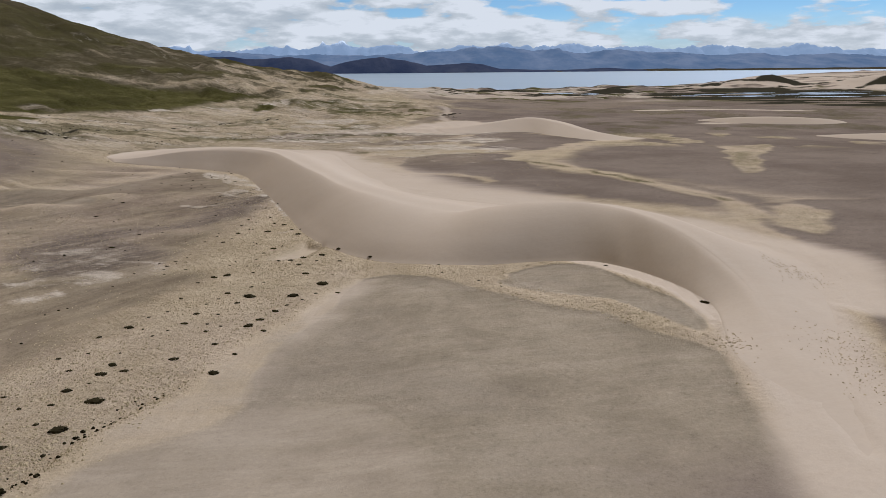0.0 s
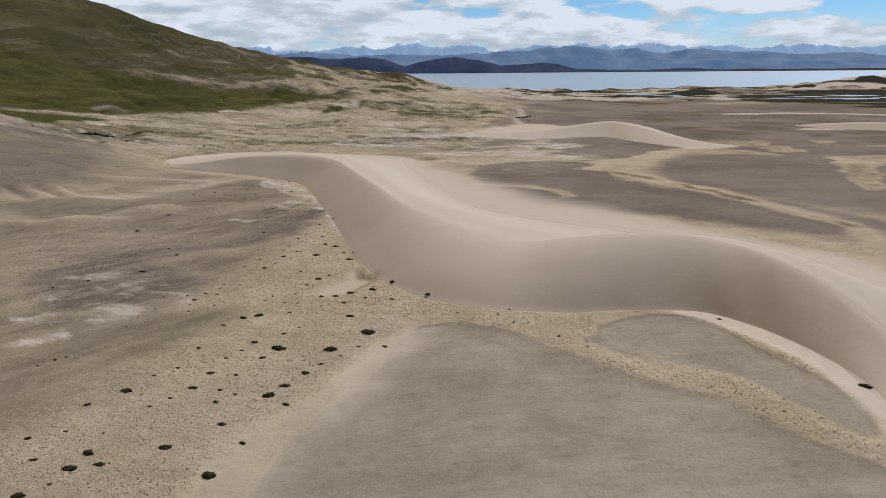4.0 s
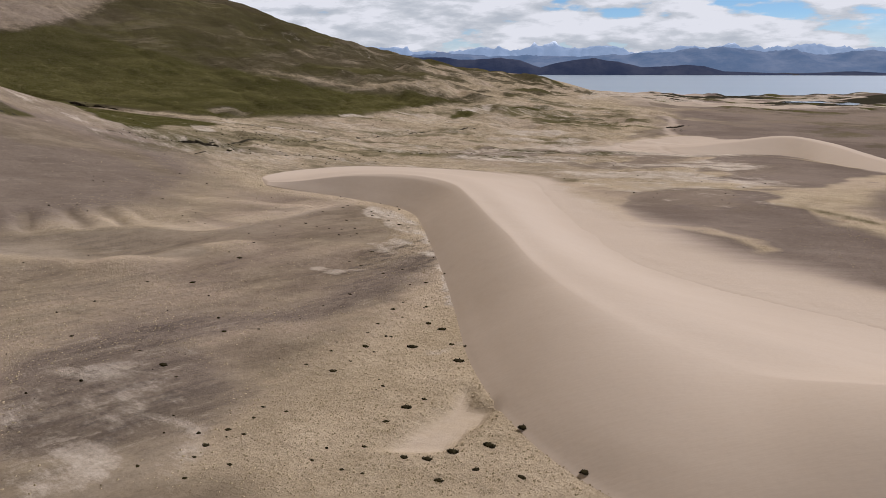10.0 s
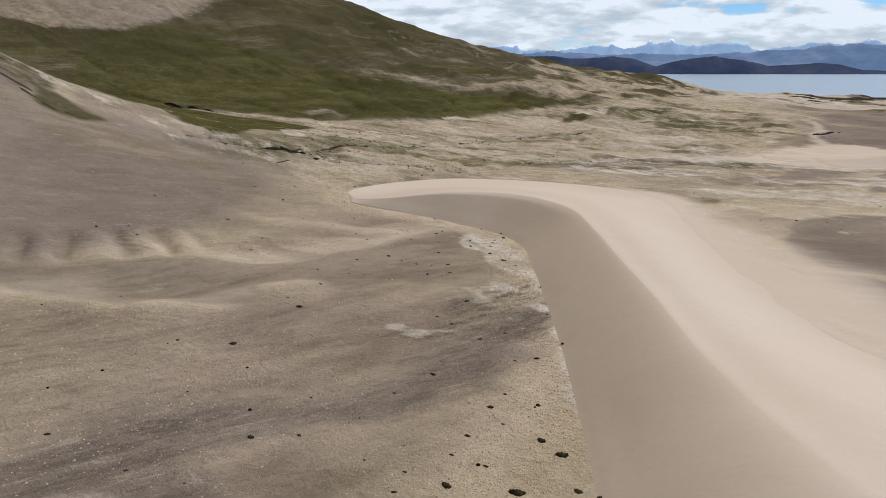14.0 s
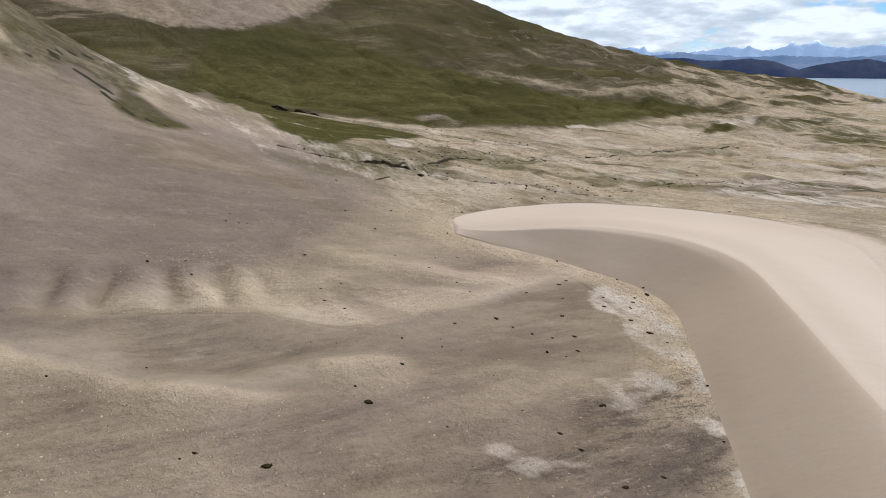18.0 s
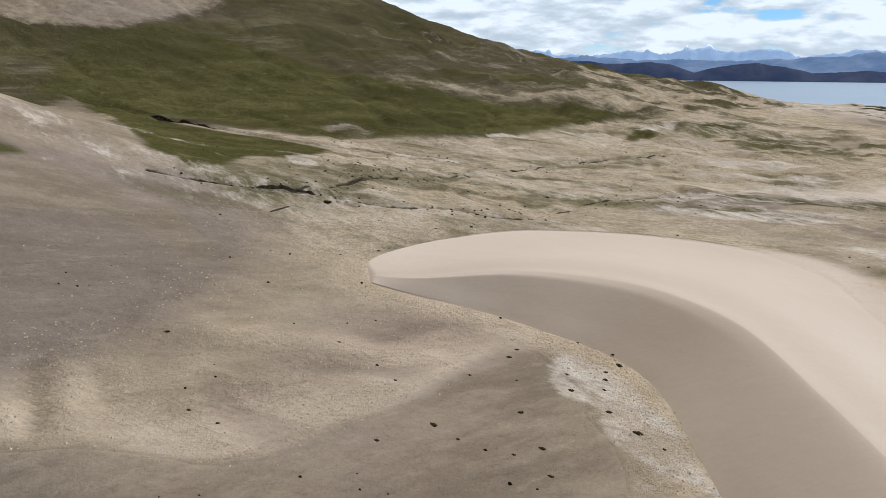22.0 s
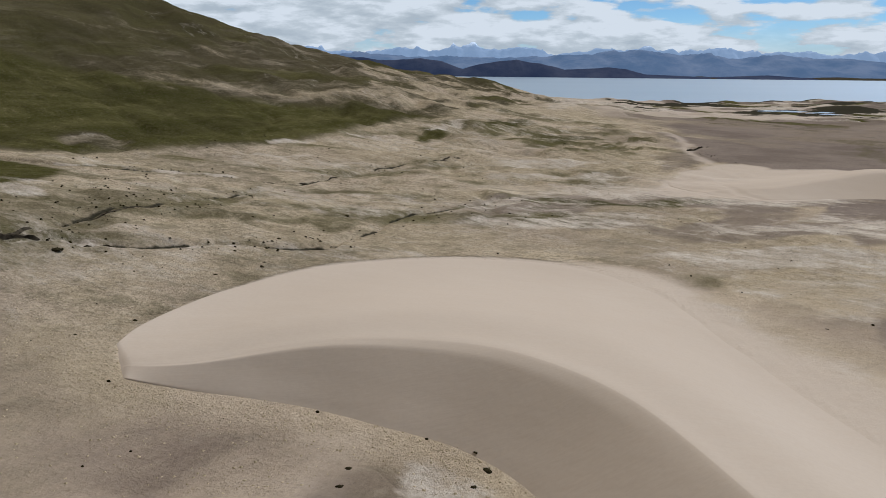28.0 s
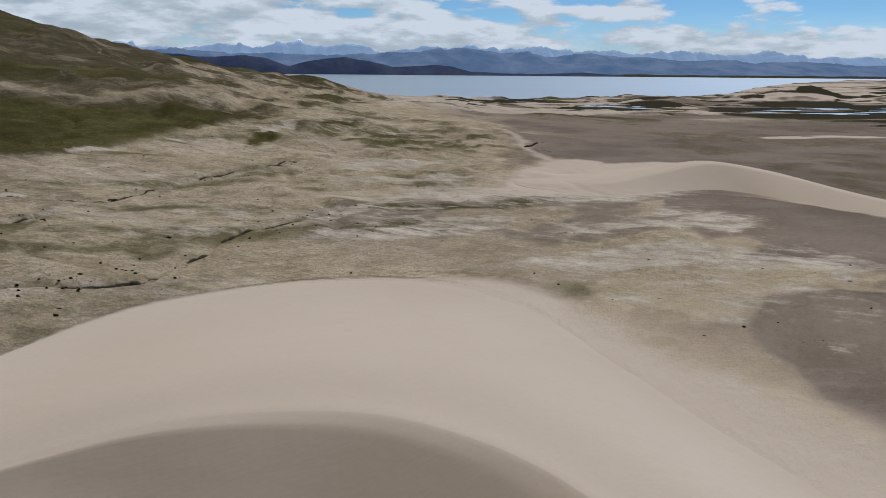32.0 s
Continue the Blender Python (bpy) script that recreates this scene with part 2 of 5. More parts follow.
def brink_side(x, y):
    """Signed distance from the low brink, positive on its far side."""
    x, y = np.asarray(x, float), np.asarray(y, float)
    line = spline(BRINK, 4)
    best, out = np.full(x.shape, 1e9), np.full(x.shape, 0.0)
    for (ax, ay), (bx, by) in zip(line[:-1], line[1:]):
        dx, dy = bx - ax, by - ay
        t = np.clip(((x - ax) * dx + (y - ay) * dy) / (dx * dx + dy * dy), 0, 1)
        d = np.hypot(x - ax - t * dx, y - ay - t * dy)
        s = np.sign(dx * (y - ay) - dy * (x - ax))
        closer = d < best
        best, out = np.where(closer, d, best), np.where(closer, d * s, out)
    return out


def ripples(x, y):
    """A row of low transverse ridges behind the brink, -1 to 1."""
    s = 0.55 * x + 0.83 * y + 7.0 * (fbm(x, y, 14, 2, 102) - 0.5)
    zone = patch(x, y, [(-160, 186), (-150, 205), (-138, 221), (-125, 213), (-134, 201), (-146, 188)], 3, 2, 103)
    return zone * np.sin(s * 2 * math.pi / 8.5)


def strand(x, y, turn, size, seed, long=0.3):
    """Patches drawn out along a direction of the plan, 0 to 1."""
    c, s = math.cos(turn), math.sin(turn)
    return fbm((c * x + s * y) * long, c * y - s * x, size, 5, seed)


def rills(x, y):
    """1 along a net of small winding water courses, 0 between them."""
    a = 1 - np.abs(2 * fbm(x * 0.7 + 0.4 * y, y * 0.8, 46, 4, 101) - 1)
    return smooth(0.90, 0.985, a)


def land(x, y):
    """The height of the ground."""
    x, y = np.asarray(x, float), np.asarray(y, float)
    z = plain(x, y)
    calm = 1 - np.maximum(patch(x, y, [*DUNE_FOOT[::3], *DUNE_WIND[::-3]], 9, 0.01, 1), smooth(0.0, 0.5, near_line(x, y, DUNE_WIND[:12], 32)))
    valley = smooth(-95, -150, x + 0.18 * (y - 300)) * smooth(255, 300, y) * smooth(900, 700, y)
    valley = np.maximum(valley, smooth(365, 420, y) * smooth(40, -40, x) * smooth(800, 700, y))
    valley = valley * calm
    z = z + valley * (2.2 * (fbm(x, y, 34, 4, 2) - 0.5) + (1.5 + 0.9 * smooth(380, 480, y)) * (fbm(x, y, 11, 3, 3) - 0.5) - 0.8 * rills(x, y))
    hill = hillness(x, y)
    z = z + hill * (6.0 * (fbm(x, y, 90, 4, 5) - 0.5) + 1.1 * (fbm(x, y, 14, 4, 6) - 0.5) - 0.6 * rills(x, y))
    z = z + hill * smooth(560, 640, y) * 15.0 * np.maximum(fbm(x, y, 34, 3, 13) - 0.46, 0)
    near = smooth(420, 330, y) * (0.25 + 0.75 * calm)
    z = z + near * (0.9 * (fbm(x, y, 30, 3, 7) - 0.5) + 0.22 * (fbm(x, y, 5, 3, 8) - 0.5))
    knobs = smooth(470, 520, y) * smooth(800, 740, y) * smooth(-165, -130, x) * smooth(-5, -45, x - 0.25 * (y - 540)) * (1 - hill)
    z = z + knobs * (9.0 * np.maximum(fbm(x, y, 30, 3, 14) - 0.47, 0) + 1.6 * (fbm(x, y, 12, 3, 15) - 0.5))
    far = smooth(760, 900, y) * smooth(-150, -40, x) * (1 - 0.8 * smooth(120, 220, x) * smooth(960, 900, y))
    far = far * (1 - patch(x, y, MARSH, 30, 20, 89, 60))
    z = z + far * (15.0 * np.maximum(fbm(x, y * 0.6, 75, 4, 11) - 0.46, 0) + 9.0 * np.maximum(fbm(x, y, 34, 3, 16) - 0.5, 0))
    z = z + rise(x, y, 22, 800, 1290, 110, 55, 0.3) + rise(x, y, 13, 640, 1420, 120, 40, 0.5) + rise(x, y, 12, 1010, 1480, 160, 60, 0.4)
    z = z - 0.9 * patch(x, y, POOL, 1.2, 0.6, 81, 6)
    # a low brink and lesser drifts left of the dune
    side = brink_side(x, y)
    z = z + 1.1 * np.where(side > 0, np.exp(-np.abs(side) / 22), np.exp(-np.abs(side) / 5.5)) * smooth(120, 60, np.abs(side)) * smooth(-92, -104, x) * smooth(172, 186, y) * smooth(262, 240, y)
    swell = smooth(-90, -110, x) * smooth(265, 235, y) * smooth(165, 185, y)
    z = z + swell * 1.3 * (fbm(x * 0.55 + 0.8 * y, y - 0.3 * x, 17, 2, 12) - 0.5)
    z = z + 0.5 * ripples(x, y) + 0.9 * near_line(x, y, DRIFT_A, 7, 1.5, 104) + 1.1 * near_line(x, y, DRIFT_B, 8, 1.5, 105) + 0.9 * near_line(x, y, DRIFT_C, 8, 2, 106)
    z = z - 2.2 * near_line(x, y, GULLY_MAIN, 3.2, 2.5, 21) - 1.5 * near_line(x, y, GULLY_LOW, 2.4, 3.0, 22)
    z = z - 1.0 * near_line(x, y, GULLY_CREEK, 2.2, 3.0, 23) - 0.8 * near_line(x, y, GULLY_UPPER, 2.0, 3.0, 24)
    z = z - 0.9 * near_line(x, y, TRACK, 2.0, 2.5, 25)
    z = z - 0.4 * near_line(x, y, [(-44, 50), (-39, 56), (-37.5, 63), (-34, 70), (-31, 78)], 1.6, 1.2, 26)
    wet = smooth(0, 60, y - shore_y(x)) * smooth(FAR_SHORE + 40, FAR_SHORE - 60, y)
    z = z * (1 - wet) + (LAKE_Z - 5) * wet
    return np.where(y > FAR_SHORE, np.maximum(z, -1.5) + 0.006 * (y - FAR_SHORE), z)


# ---- materials ----
class Nodes:
    """A material's node tree, with short calls for the nodes in use."""

    def __init__(self, name):
        self.mat = bpy.data.materials.new(name)
        self.mat.use_nodes = True
        self.t = self.mat.node_tree
        self.bsdf = self.t.nodes["Principled BSDF"]

    def put(self, value, socket):
        if isinstance(value, bpy.types.NodeSocket):
            self.t.links.new(value, socket)
        elif isinstance(value, tuple):
            socket.default_value = (*value, 1) if len(value) == 3 and socket.type == "RGBA" else value
        else:
            socket.default_value = value

    def place(self):
        return self.t.nodes.new("ShaderNodeNewGeometry").outputs["Position"]

    def stretch(self, vec, scale, turn=0.0):
        n = self.t.nodes.new("ShaderNodeMapping")
        self.put(vec, n.inputs[0])
        n.vector_type = "TEXTURE"
        n.inputs["Scale"].default_value, n.inputs["Rotation"].default_value = tuple(1 / s for s in scale), (0, 0, turn)
        return n.outputs[0]

    def noise(self, vec, size, detail=4.0, rough=0.55):
        n = self.t.nodes.new("ShaderNodeTexNoise")
        self.put(vec, n.inputs["Vector"])
        n.inputs["Scale"].default_value, n.inputs["Detail"].default_value, n.inputs["Roughness"].default_value = 1 / size, detail, rough
        return n.outputs[0]

    def cells(self, vec, size, feature="F1"):
        n = self.t.nodes.new("ShaderNodeTexVoronoi")
        n.feature = feature
        self.put(vec, n.inputs["Vector"])
        n.inputs["Scale"].default_value = 1 / size
        return n.outputs["Distance"]

    def math(self, op, a, b=0.0):
        n = self.t.nodes.new("ShaderNodeMath")
        n.operation = op
        self.put(a, n.inputs[0])
        self.put(b, n.inputs[1])
        return n.outputs[0]

    def span(self, v, lo, hi, a=0.0, b=1.0):
        n = self.t.nodes.new("ShaderNodeMapRange")
        n.interpolation_type = "SMOOTHSTEP"
        self.put(v, n.inputs[0])
        for k, q in enumerate((lo, hi, a, b)):
            n.inputs[k + 1].default_value = q
        return n.outputs[0]

    def mix(self, f, a, b, blend="MIX"):
        n = self.t.nodes.new("ShaderNodeMix")
        n.data_type, n.blend_type = "RGBA", blend
        self.put(f, n.inputs[0])
        self.put(a, n.inputs[6])
        self.put(b, n.inputs[7])
        return n.outputs[2]

    def attr(self, name):
        n = self.t.nodes.new("ShaderNodeAttribute")
        n.attribute_name = name
        return n.outputs["Fac"]

    def random(self):
        return self.t.nodes.new("ShaderNodeObjectInfo").outputs["Random"]

    def island(self):
        return self.t.nodes.new("ShaderNodeNewGeometry").outputs["Random Per Island"]

    def bump(self, height, depth, strength=1.0, under=None):
        n = self.t.nodes.new("ShaderNodeBump")
        n.inputs["Strength"].default_value, n.inputs["Distance"].default_value = strength, depth
        self.put(height, n.inputs["Height"])
        if under is not None:
            self.put(under, n.inputs["Normal"])
        return n.outputs[0]

    def finish(self, color, rough=0.9, normal=None, metal=0.0, gloss=0.2):
        self.put(color, self.bsdf.inputs["Base Color"])
        self.put(rough, self.bsdf.inputs["Roughness"])
        self.put(metal, self.bsdf.inputs["Metallic"])
        self.put(gloss, self.bsdf.inputs["Specular IOR Level"])
        if normal is not None:
            self.put(normal, self.bsdf.inputs["Normal"])
        return self.mat


def sand_colour(n, p):
    """Pale dune sand: faint drifts and streaks."""
    a = n.mix(n.noise(p, 34, 4), (0.398, 0.320, 0.245), (0.462, 0.381, 0.301))
    streak = n.noise(n.stretch(p, (0.05, 0.6, 1), 0.25), 1.0, 5)
    a = n.mix(n.span(streak, 0.4, 0.75, 0.0, 0.35), a, (0.422, 0.336, 0.258))
    return n.mix(n.span(n.noise(p, 0.5, 3), 0.3, 0.8, 0.0, 0.18), a, (0.35, 0.285, 0.225))


def make_sand():
    n = Nodes("dune_sand")
    p = n.place()
    ripple = n.noise(n.stretch(p, (0.35, 2.2, 1), 0.25), 0.9, 3)
    swell = n.noise(p, 9, 3)
    return n.finish(sand_colour(n, p), 0.95, n.bump(ripple, 0.03, 0.5, n.bump(swell, 0.35, 0.35)), gloss=0.0)


def make_land():
    n = Nodes("dry_land")
    p = n.place()
    broad, mid = n.noise(p, 70, 8, 0.62), n.noise(p, 11, 10, 0.72)
    fine, grit = n.noise(p, 2.2, 8, 0.75), n.noise(p, 0.5, 5, 0.75)
    # drift lines across the plain, contour bands on the hill
    drift = n.noise(n.stretch(p, (0.2, 1, 1), 0.15), 6, 10, 0.72)
    band = n.noise(n.stretch(p, (0.3, 1, 0.6), 1.15), 14, 11, 0.76)
    worm = n.math("ABSOLUTE", n.math("SUBTRACT", n.noise(p, 1.1, 3, 0.6), 0.5))
    scratch = n.noise(n.stretch(n.mix(1.0, p, n.math("MULTIPLY", mid, 7.0), "ADD"), (0.26, 1, 1), 1.06), 2.2, 9, 0.76)
    sweep = n.noise(n.stretch(p, (0.22, 1, 1), 1.06), 9, 8, 0.68)
    wisp = n.noise(n.stretch(p, (0.62, 1, 1), 0.5), 9, 11, 0.78)
    mott = n.noise(p, 5, 9, 0.8)
    clump = n.cells(n.mix(0.5, p, n.noise(p, 3, 3), "ADD"), 2.6)

    def over(base, key, colour, ragged, amp, lo=0.3, hi=0.7):
        edge = n.math("ADD", n.attr(key), n.math("MULTIPLY", n.math("SUBTRACT", ragged, 0.5), amp))
        return n.mix(n.span(edge, lo, hi), base, colour)

    # sparse straw-coloured cover on sand
    c = n.mix(n.span(mid, 0.36, 0.64), (0.334, 0.261, 0.168), (0.425, 0.337, 0.227))
    c = n.mix(n.span(broad, 0.45, 0.62, 0, 0.6), c, (0.415, 0.325, 0.240))
    c = n.mix(n.span(drift, 0.54, 0.68, 0, 0.3), c, (0.245, 0.200, 0.120))
    c = n.mix(n.span(worm, 0.08, 0.0, 0.0, 0.07), c, (0.185, 0.148, 0.100))
    c = n.mix(n.span(grit, 0.55, 0.72, 0.0, 0.4), c, (0.48, 0.40, 0.30))
    # worn valley floor: washed silt and thin dark growth
    worn = n.attr("worn")
    c = n.mix(n.math("MULTIPLY", n.span(wisp, 0.50, 0.60, 0, 0.72), worn), c, (0.175, 0.143, 0.088))
    c = n.mix(n.math("MULTIPLY", n.span(wisp, 0.47, 0.37, 0, 0.85), worn), c, (0.450, 0.375, 0.275))
    c = n.mix(n.math("MULTIPLY", n.span(mott, 0.56, 0.66, 0, 0.5), worn), c, (0.130, 0.108, 0.066))
    c = n.mix(n.math("MULTIPLY", n.span(n.math("ABSOLUTE", n.math("SUBTRACT", n.noise(p, 2.6, 5, 0.7), 0.5)), 0.05, 0.0, 0.0, 0.55), worn), c, (0.150, 0.122, 0.078))
    # thin dry grass
    dry = n.mix(n.span(band, 0.38, 0.62), (0.050, 0.041, 0.023), (0.094, 0.076, 0.046))
    streak = n.noise(n.stretch(p, (0.22, 1, 0.6), 1.15), 15, 11, 0.76)
    dry = n.mix(n.span(streak, 0.50, 0.62, 0, 0.85), dry, (0.235, 0.190, 0.132))
    dry = n.mix(n.span(mott, 0.52, 0.68, 0, 0.5), dry, (0.200, 0.162, 0.108))
    dry = n.mix(n.span(mott, 0.46, 0.32, 0, 0.6), dry, (0.072, 0.060, 0.028))
    dry = n.mix(n.span(clump, 0.12, 0.36, 0.4, 0), dry, (0.066, 0.054, 0.022))
    dry = n.mix(n.span(mid, 0.58, 0.70, 0, 0.35), dry, (0.230, 0.188, 0.132))
    patchy = n.noise(n.stretch(p, (0.5, 1, 1), 1.15), 42, 6, 0.6)
    dry = n.mix(n.span(patchy, 0.44, 0.60, 0, 0.55), dry, (0.052, 0.043, 0.020))
    dry = n.mix(n.span(patchy, 0.44, 0.32, 0, 0.45), dry, (0.215, 0.172, 0.120))
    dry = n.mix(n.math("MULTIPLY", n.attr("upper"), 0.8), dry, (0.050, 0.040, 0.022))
    c = over(c, "dry", dry, mott, 1.3, 0.15, 0.85)
    # grey gravelly sand
    grey = n.mix(n.span(mid, 0.36, 0.64), (0.212, 0.171, 0.122), (0.272, 0.221, 0.160))
    grey = n.mix(n.span(drift, 0.46, 0.62, 0, 0.5), grey, (0.310, 0.255, 0.190))
    grey = n.mix(n.span(broad, 0.55, 0.40, 0, 0.5), grey, (0.178, 0.145, 0.114))
    grey = n.mix(n.span(grit, 0.58, 0.75, 0.0, 0.3), grey, (0.38, 0.32, 0.25))
    c = over(c, "grey", grey, mid, 0.9)
    # dark mauve gravel
    mauve = n.mix(n.span(broad, 0.38, 0.62), (0.135, 0.104, 0.082), (0.185, 0.145, 0.115))
    mauve = n.mix(n.span(drift, 0.50, 0.70, 0, 0.4), mauve, (0.205, 0.165, 0.134))
    mauve = n.mix(n.span(fine, 0.42, 0.30, 0, 0.3), mauve, (0.100, 0.080, 0.068))
    c = over(c, "mauve", mauve, n.math("MULTIPLY", n.math("ADD", drift, broad), 0.5), 0.9, 0.08, 0.7)
    # brown gravel swept along the wind, scratched through the thin cover
    brown = n.mix(n.span(sweep, 0.38, 0.62), (0.142, 0.110, 0.075), (0.212, 0.165, 0.113))
    brown = n.mix(n.span(broad, 0.48, 0.66, 0, 0.6), brown, (0.192, 0.142, 0.110))
    b = n.math("MULTIPLY", n.attr("brown"), n.span(n.math("ADD", n.math("MULTIPLY", sweep, 0.6), n.math("MULTIPLY", mid, 0.4)), 0.66, 0.40, 0.72, 1.0))
    c = n.mix(b, c, brown)
    swept = n.math("MULTIPLY", n.attr("swept"), 1.0)
    c = n.mix(n.math("MULTIPLY", n.span(scratch, 0.50, 0.60, 0, 0.75), swept), c, (0.098, 0.079, 0.064))
    c = n.mix(n.math("MULTIPLY", n.span(scratch, 0.45, 0.36, 0, 0.7), swept), c, (0.360, 0.300, 0.232))
    # turf
    turf = n.mix(n.span(band, 0.40, 0.62), (0.046, 0.043, 0.012), (0.080, 0.070, 0.025))
    turf = n.mix(n.span(mott, 0.52, 0.68, 0, 0.7), turf, (0.135, 0.110, 0.054))
    turf = n.mix(n.span(mott, 0.46, 0.34, 0, 0.6), turf, (0.032, 0.031, 0.010))
    turf = n.mix(n.span(clump, 0.12, 0.36, 0.35, 0), turf, (0.028, 0.027, 0.009))
    turf = n.mix(n.span(patchy, 0.46, 0.60, 0, 0.6), turf, (0.034, 0.031, 0.010))
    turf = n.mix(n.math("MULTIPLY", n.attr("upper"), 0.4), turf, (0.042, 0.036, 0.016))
    c = over(c, "green", turf, n.math("ADD", n.math("MULTIPLY", band, 0.55), n.math("MULTIPLY", mott, 0.45)), 1.7, 0.1, 0.9)
    # bare pale silt
    pale = n.mix(n.span(mid, 0.38, 0.62), (0.36, 0.30, 0.232), (0.485, 0.415, 0.335))
    pale = n.mix(n.span(fine, 0.45, 0.32, 0, 0.6), pale, (0.20, 0.165, 0.12))
    c = over(c, "pale", pale, n.noise(n.stretch(p, (0.5, 1, 1), -0.35), 6, 10, 0.8), 2.4, 0.45, 1.1)
    c = over(c, "sand", sand_colour(n, p), drift, 0.55, 0.1, 0.9)
    c = n.mix(n.span(n.math("ADD", n.attr("dark"), n.math("MULTIPLY", n.math("SUBTRACT", fine, 0.5), 0.9)), 0.3, 0.6), c, (0.034, 0.030, 0.020))
    bare = n.math("SUBTRACT", 1.0, n.math("MINIMUM", n.math("ADD", n.math("ADD", n.attr("sand"), n.math("MULTIPLY", n.attr("grey"), 0.85)), n.math("ADD", n.math("MULTIPLY", n.attr("mauve"), 0.85), n.math("MULTIPLY", n.attr("brown"), 0.6))), 1.0))
    c = n.mix(n.math("MULTIPLY", n.span(fine, 0.40, 0.26, 0.0, 0.32), bare), c, (0.13, 0.105, 0.072))
    # scattered tufts and stones, each a small dark fleck, and paler crumbs between them
    cover = n.math("MINIMUM", n.math("ADD", n.math("MULTIPLY", bare, 0.45), n.math("MULTIPLY", n.math("ADD", n.attr("green"), n.attr("worn")), 0.55)), 1.0)
    fleck = n.math("MULTIPLY", n.span(n.cells(p, 1.5), 0.12, 0.26, 1.0, 0.0), n.span(n.noise(p, 8, 4, 0.6), 0.46, 0.60))
    c = n.mix(n.math("MULTIPLY", n.math("MULTIPLY", fleck, 0.5), cover), c, (0.070, 0.058, 0.034))
    stroke = n.span(n.noise(n.stretch(p, (0.5, 1, 1), 0.8), 0.55, 3, 0.7), 0.50, 0.66)
    c = n.mix(n.math("MULTIPLY", n.math("MULTIPLY", stroke, 0.28), cover), c, (0.135, 0.110, 0.070))
    speck = n.math("ADD", n.math("MULTIPLY", n.noise(p, 0.42, 5, 0.85), 0.6), n.math("MULTIPLY", n.noise(n.stretch(p, (0.55, 1, 1), 0.7), 1.5, 6, 0.8), 0.4))
    rough = n.span(n.attr("sand"), 0.1, 0.65, 1.0, 0.12)
    c = n.mix(n.math("MULTIPLY", n.span(speck, 0.50, 0.36, 0.0, 0.42), rough), c, n.mix(1.0, c, (0.45, 0.44, 0.42), "MULTIPLY"))
    c = n.mix(n.math("MULTIPLY", n.span(speck, 0.50, 0.64, 0.0, 0.28), rough), c, n.mix(1.0, c, (1.6, 1.6, 1.62), "MULTIPLY"))
    relief = n.math("ADD", n.math("MULTIPLY", n.math("MULTIPLY", scratch, swept), 1.6), n.math("MULTIPLY", n.math("ADD", fine, n.math("MULTIPLY", worm, 0.25)), n.math("ADD", n.math("MULTIPLY", bare, 0.85), n.span(n.attr("sand"), 0.1, 0.5, 0.25, 0.0))))
    under = n.bump(n.math("MULTIPLY", mid, n.math("ADD", bare, 0.15)), 2.0, 0.7)
    return n.finish(c, 1.0, n.bump(relief, 0.5, 0.85, under), gloss=0.0)


def make_shrub():
    n = Nodes("shrub_leaf")
    c = n.mix(n.island(), (0.010, 0.008, 0.004), (0.030, 0.024, 0.012))
    c = n.mix(n.span(n.random(), 0.6, 1.0, 0, 0.6), c, (0.034, 0.028, 0.014))
    return n.finish(c, 1.0, gloss=0.0)


def make_tuft():
    n = Nodes("dry_tussock")
    c = n.mix(n.island(), (0.27, 0.215, 0.130), (0.42, 0.335, 0.215))
    return n.finish(c, 1.0, gloss=0.0)


def make_lake():
    n = Nodes("lake_water")
    p = n.place()
    w = n.noise(n.stretch(p, (0.3, 1, 1)), 30, 6, 0.6)
    tone = n.mix(n.noise(n.stretch(p, (0.15, 1, 1)), 300, 4), (0.145, 0.208, 0.275), (0.205, 0.272, 0.340))
    return n.finish(tone, 0.35, n.bump(w, 0.6, 0.3), gloss=0.5)


def make_earth():
    n = Nodes("cut_earth")
    p = n.place()
    c = n.mix(n.span(n.noise(p, 1.2, 6, 0.7), 0.35, 0.65), (0.022, 0.018, 0.012), (0.070, 0.056, 0.038))
    return n.finish(c, 0.95, n.bump(n.noise(p, 0.5, 5), 0.2, 0.8), gloss=0.0)


def make_rock(name, low, high, haze_glow, snow=None):
    """Bare mountain sides, with distance haze painted in as bluish colour and an even emission."""
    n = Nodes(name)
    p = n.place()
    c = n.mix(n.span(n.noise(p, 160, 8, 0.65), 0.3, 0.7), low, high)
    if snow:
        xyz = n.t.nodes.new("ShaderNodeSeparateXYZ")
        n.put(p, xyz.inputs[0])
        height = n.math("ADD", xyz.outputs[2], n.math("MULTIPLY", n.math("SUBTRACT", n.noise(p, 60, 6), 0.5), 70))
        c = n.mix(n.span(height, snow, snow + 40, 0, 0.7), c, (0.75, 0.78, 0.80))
    n.put(haze_glow, n.bsdf.inputs["Emission Color"])
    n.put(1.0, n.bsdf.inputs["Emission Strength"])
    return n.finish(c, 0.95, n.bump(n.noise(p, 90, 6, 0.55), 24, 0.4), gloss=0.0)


SAND, LAND, LEAF, TUFT, WATER, EARTH = make_sand(), make_land(), make_shrub(), make_tuft(), make_lake(), make_earth()


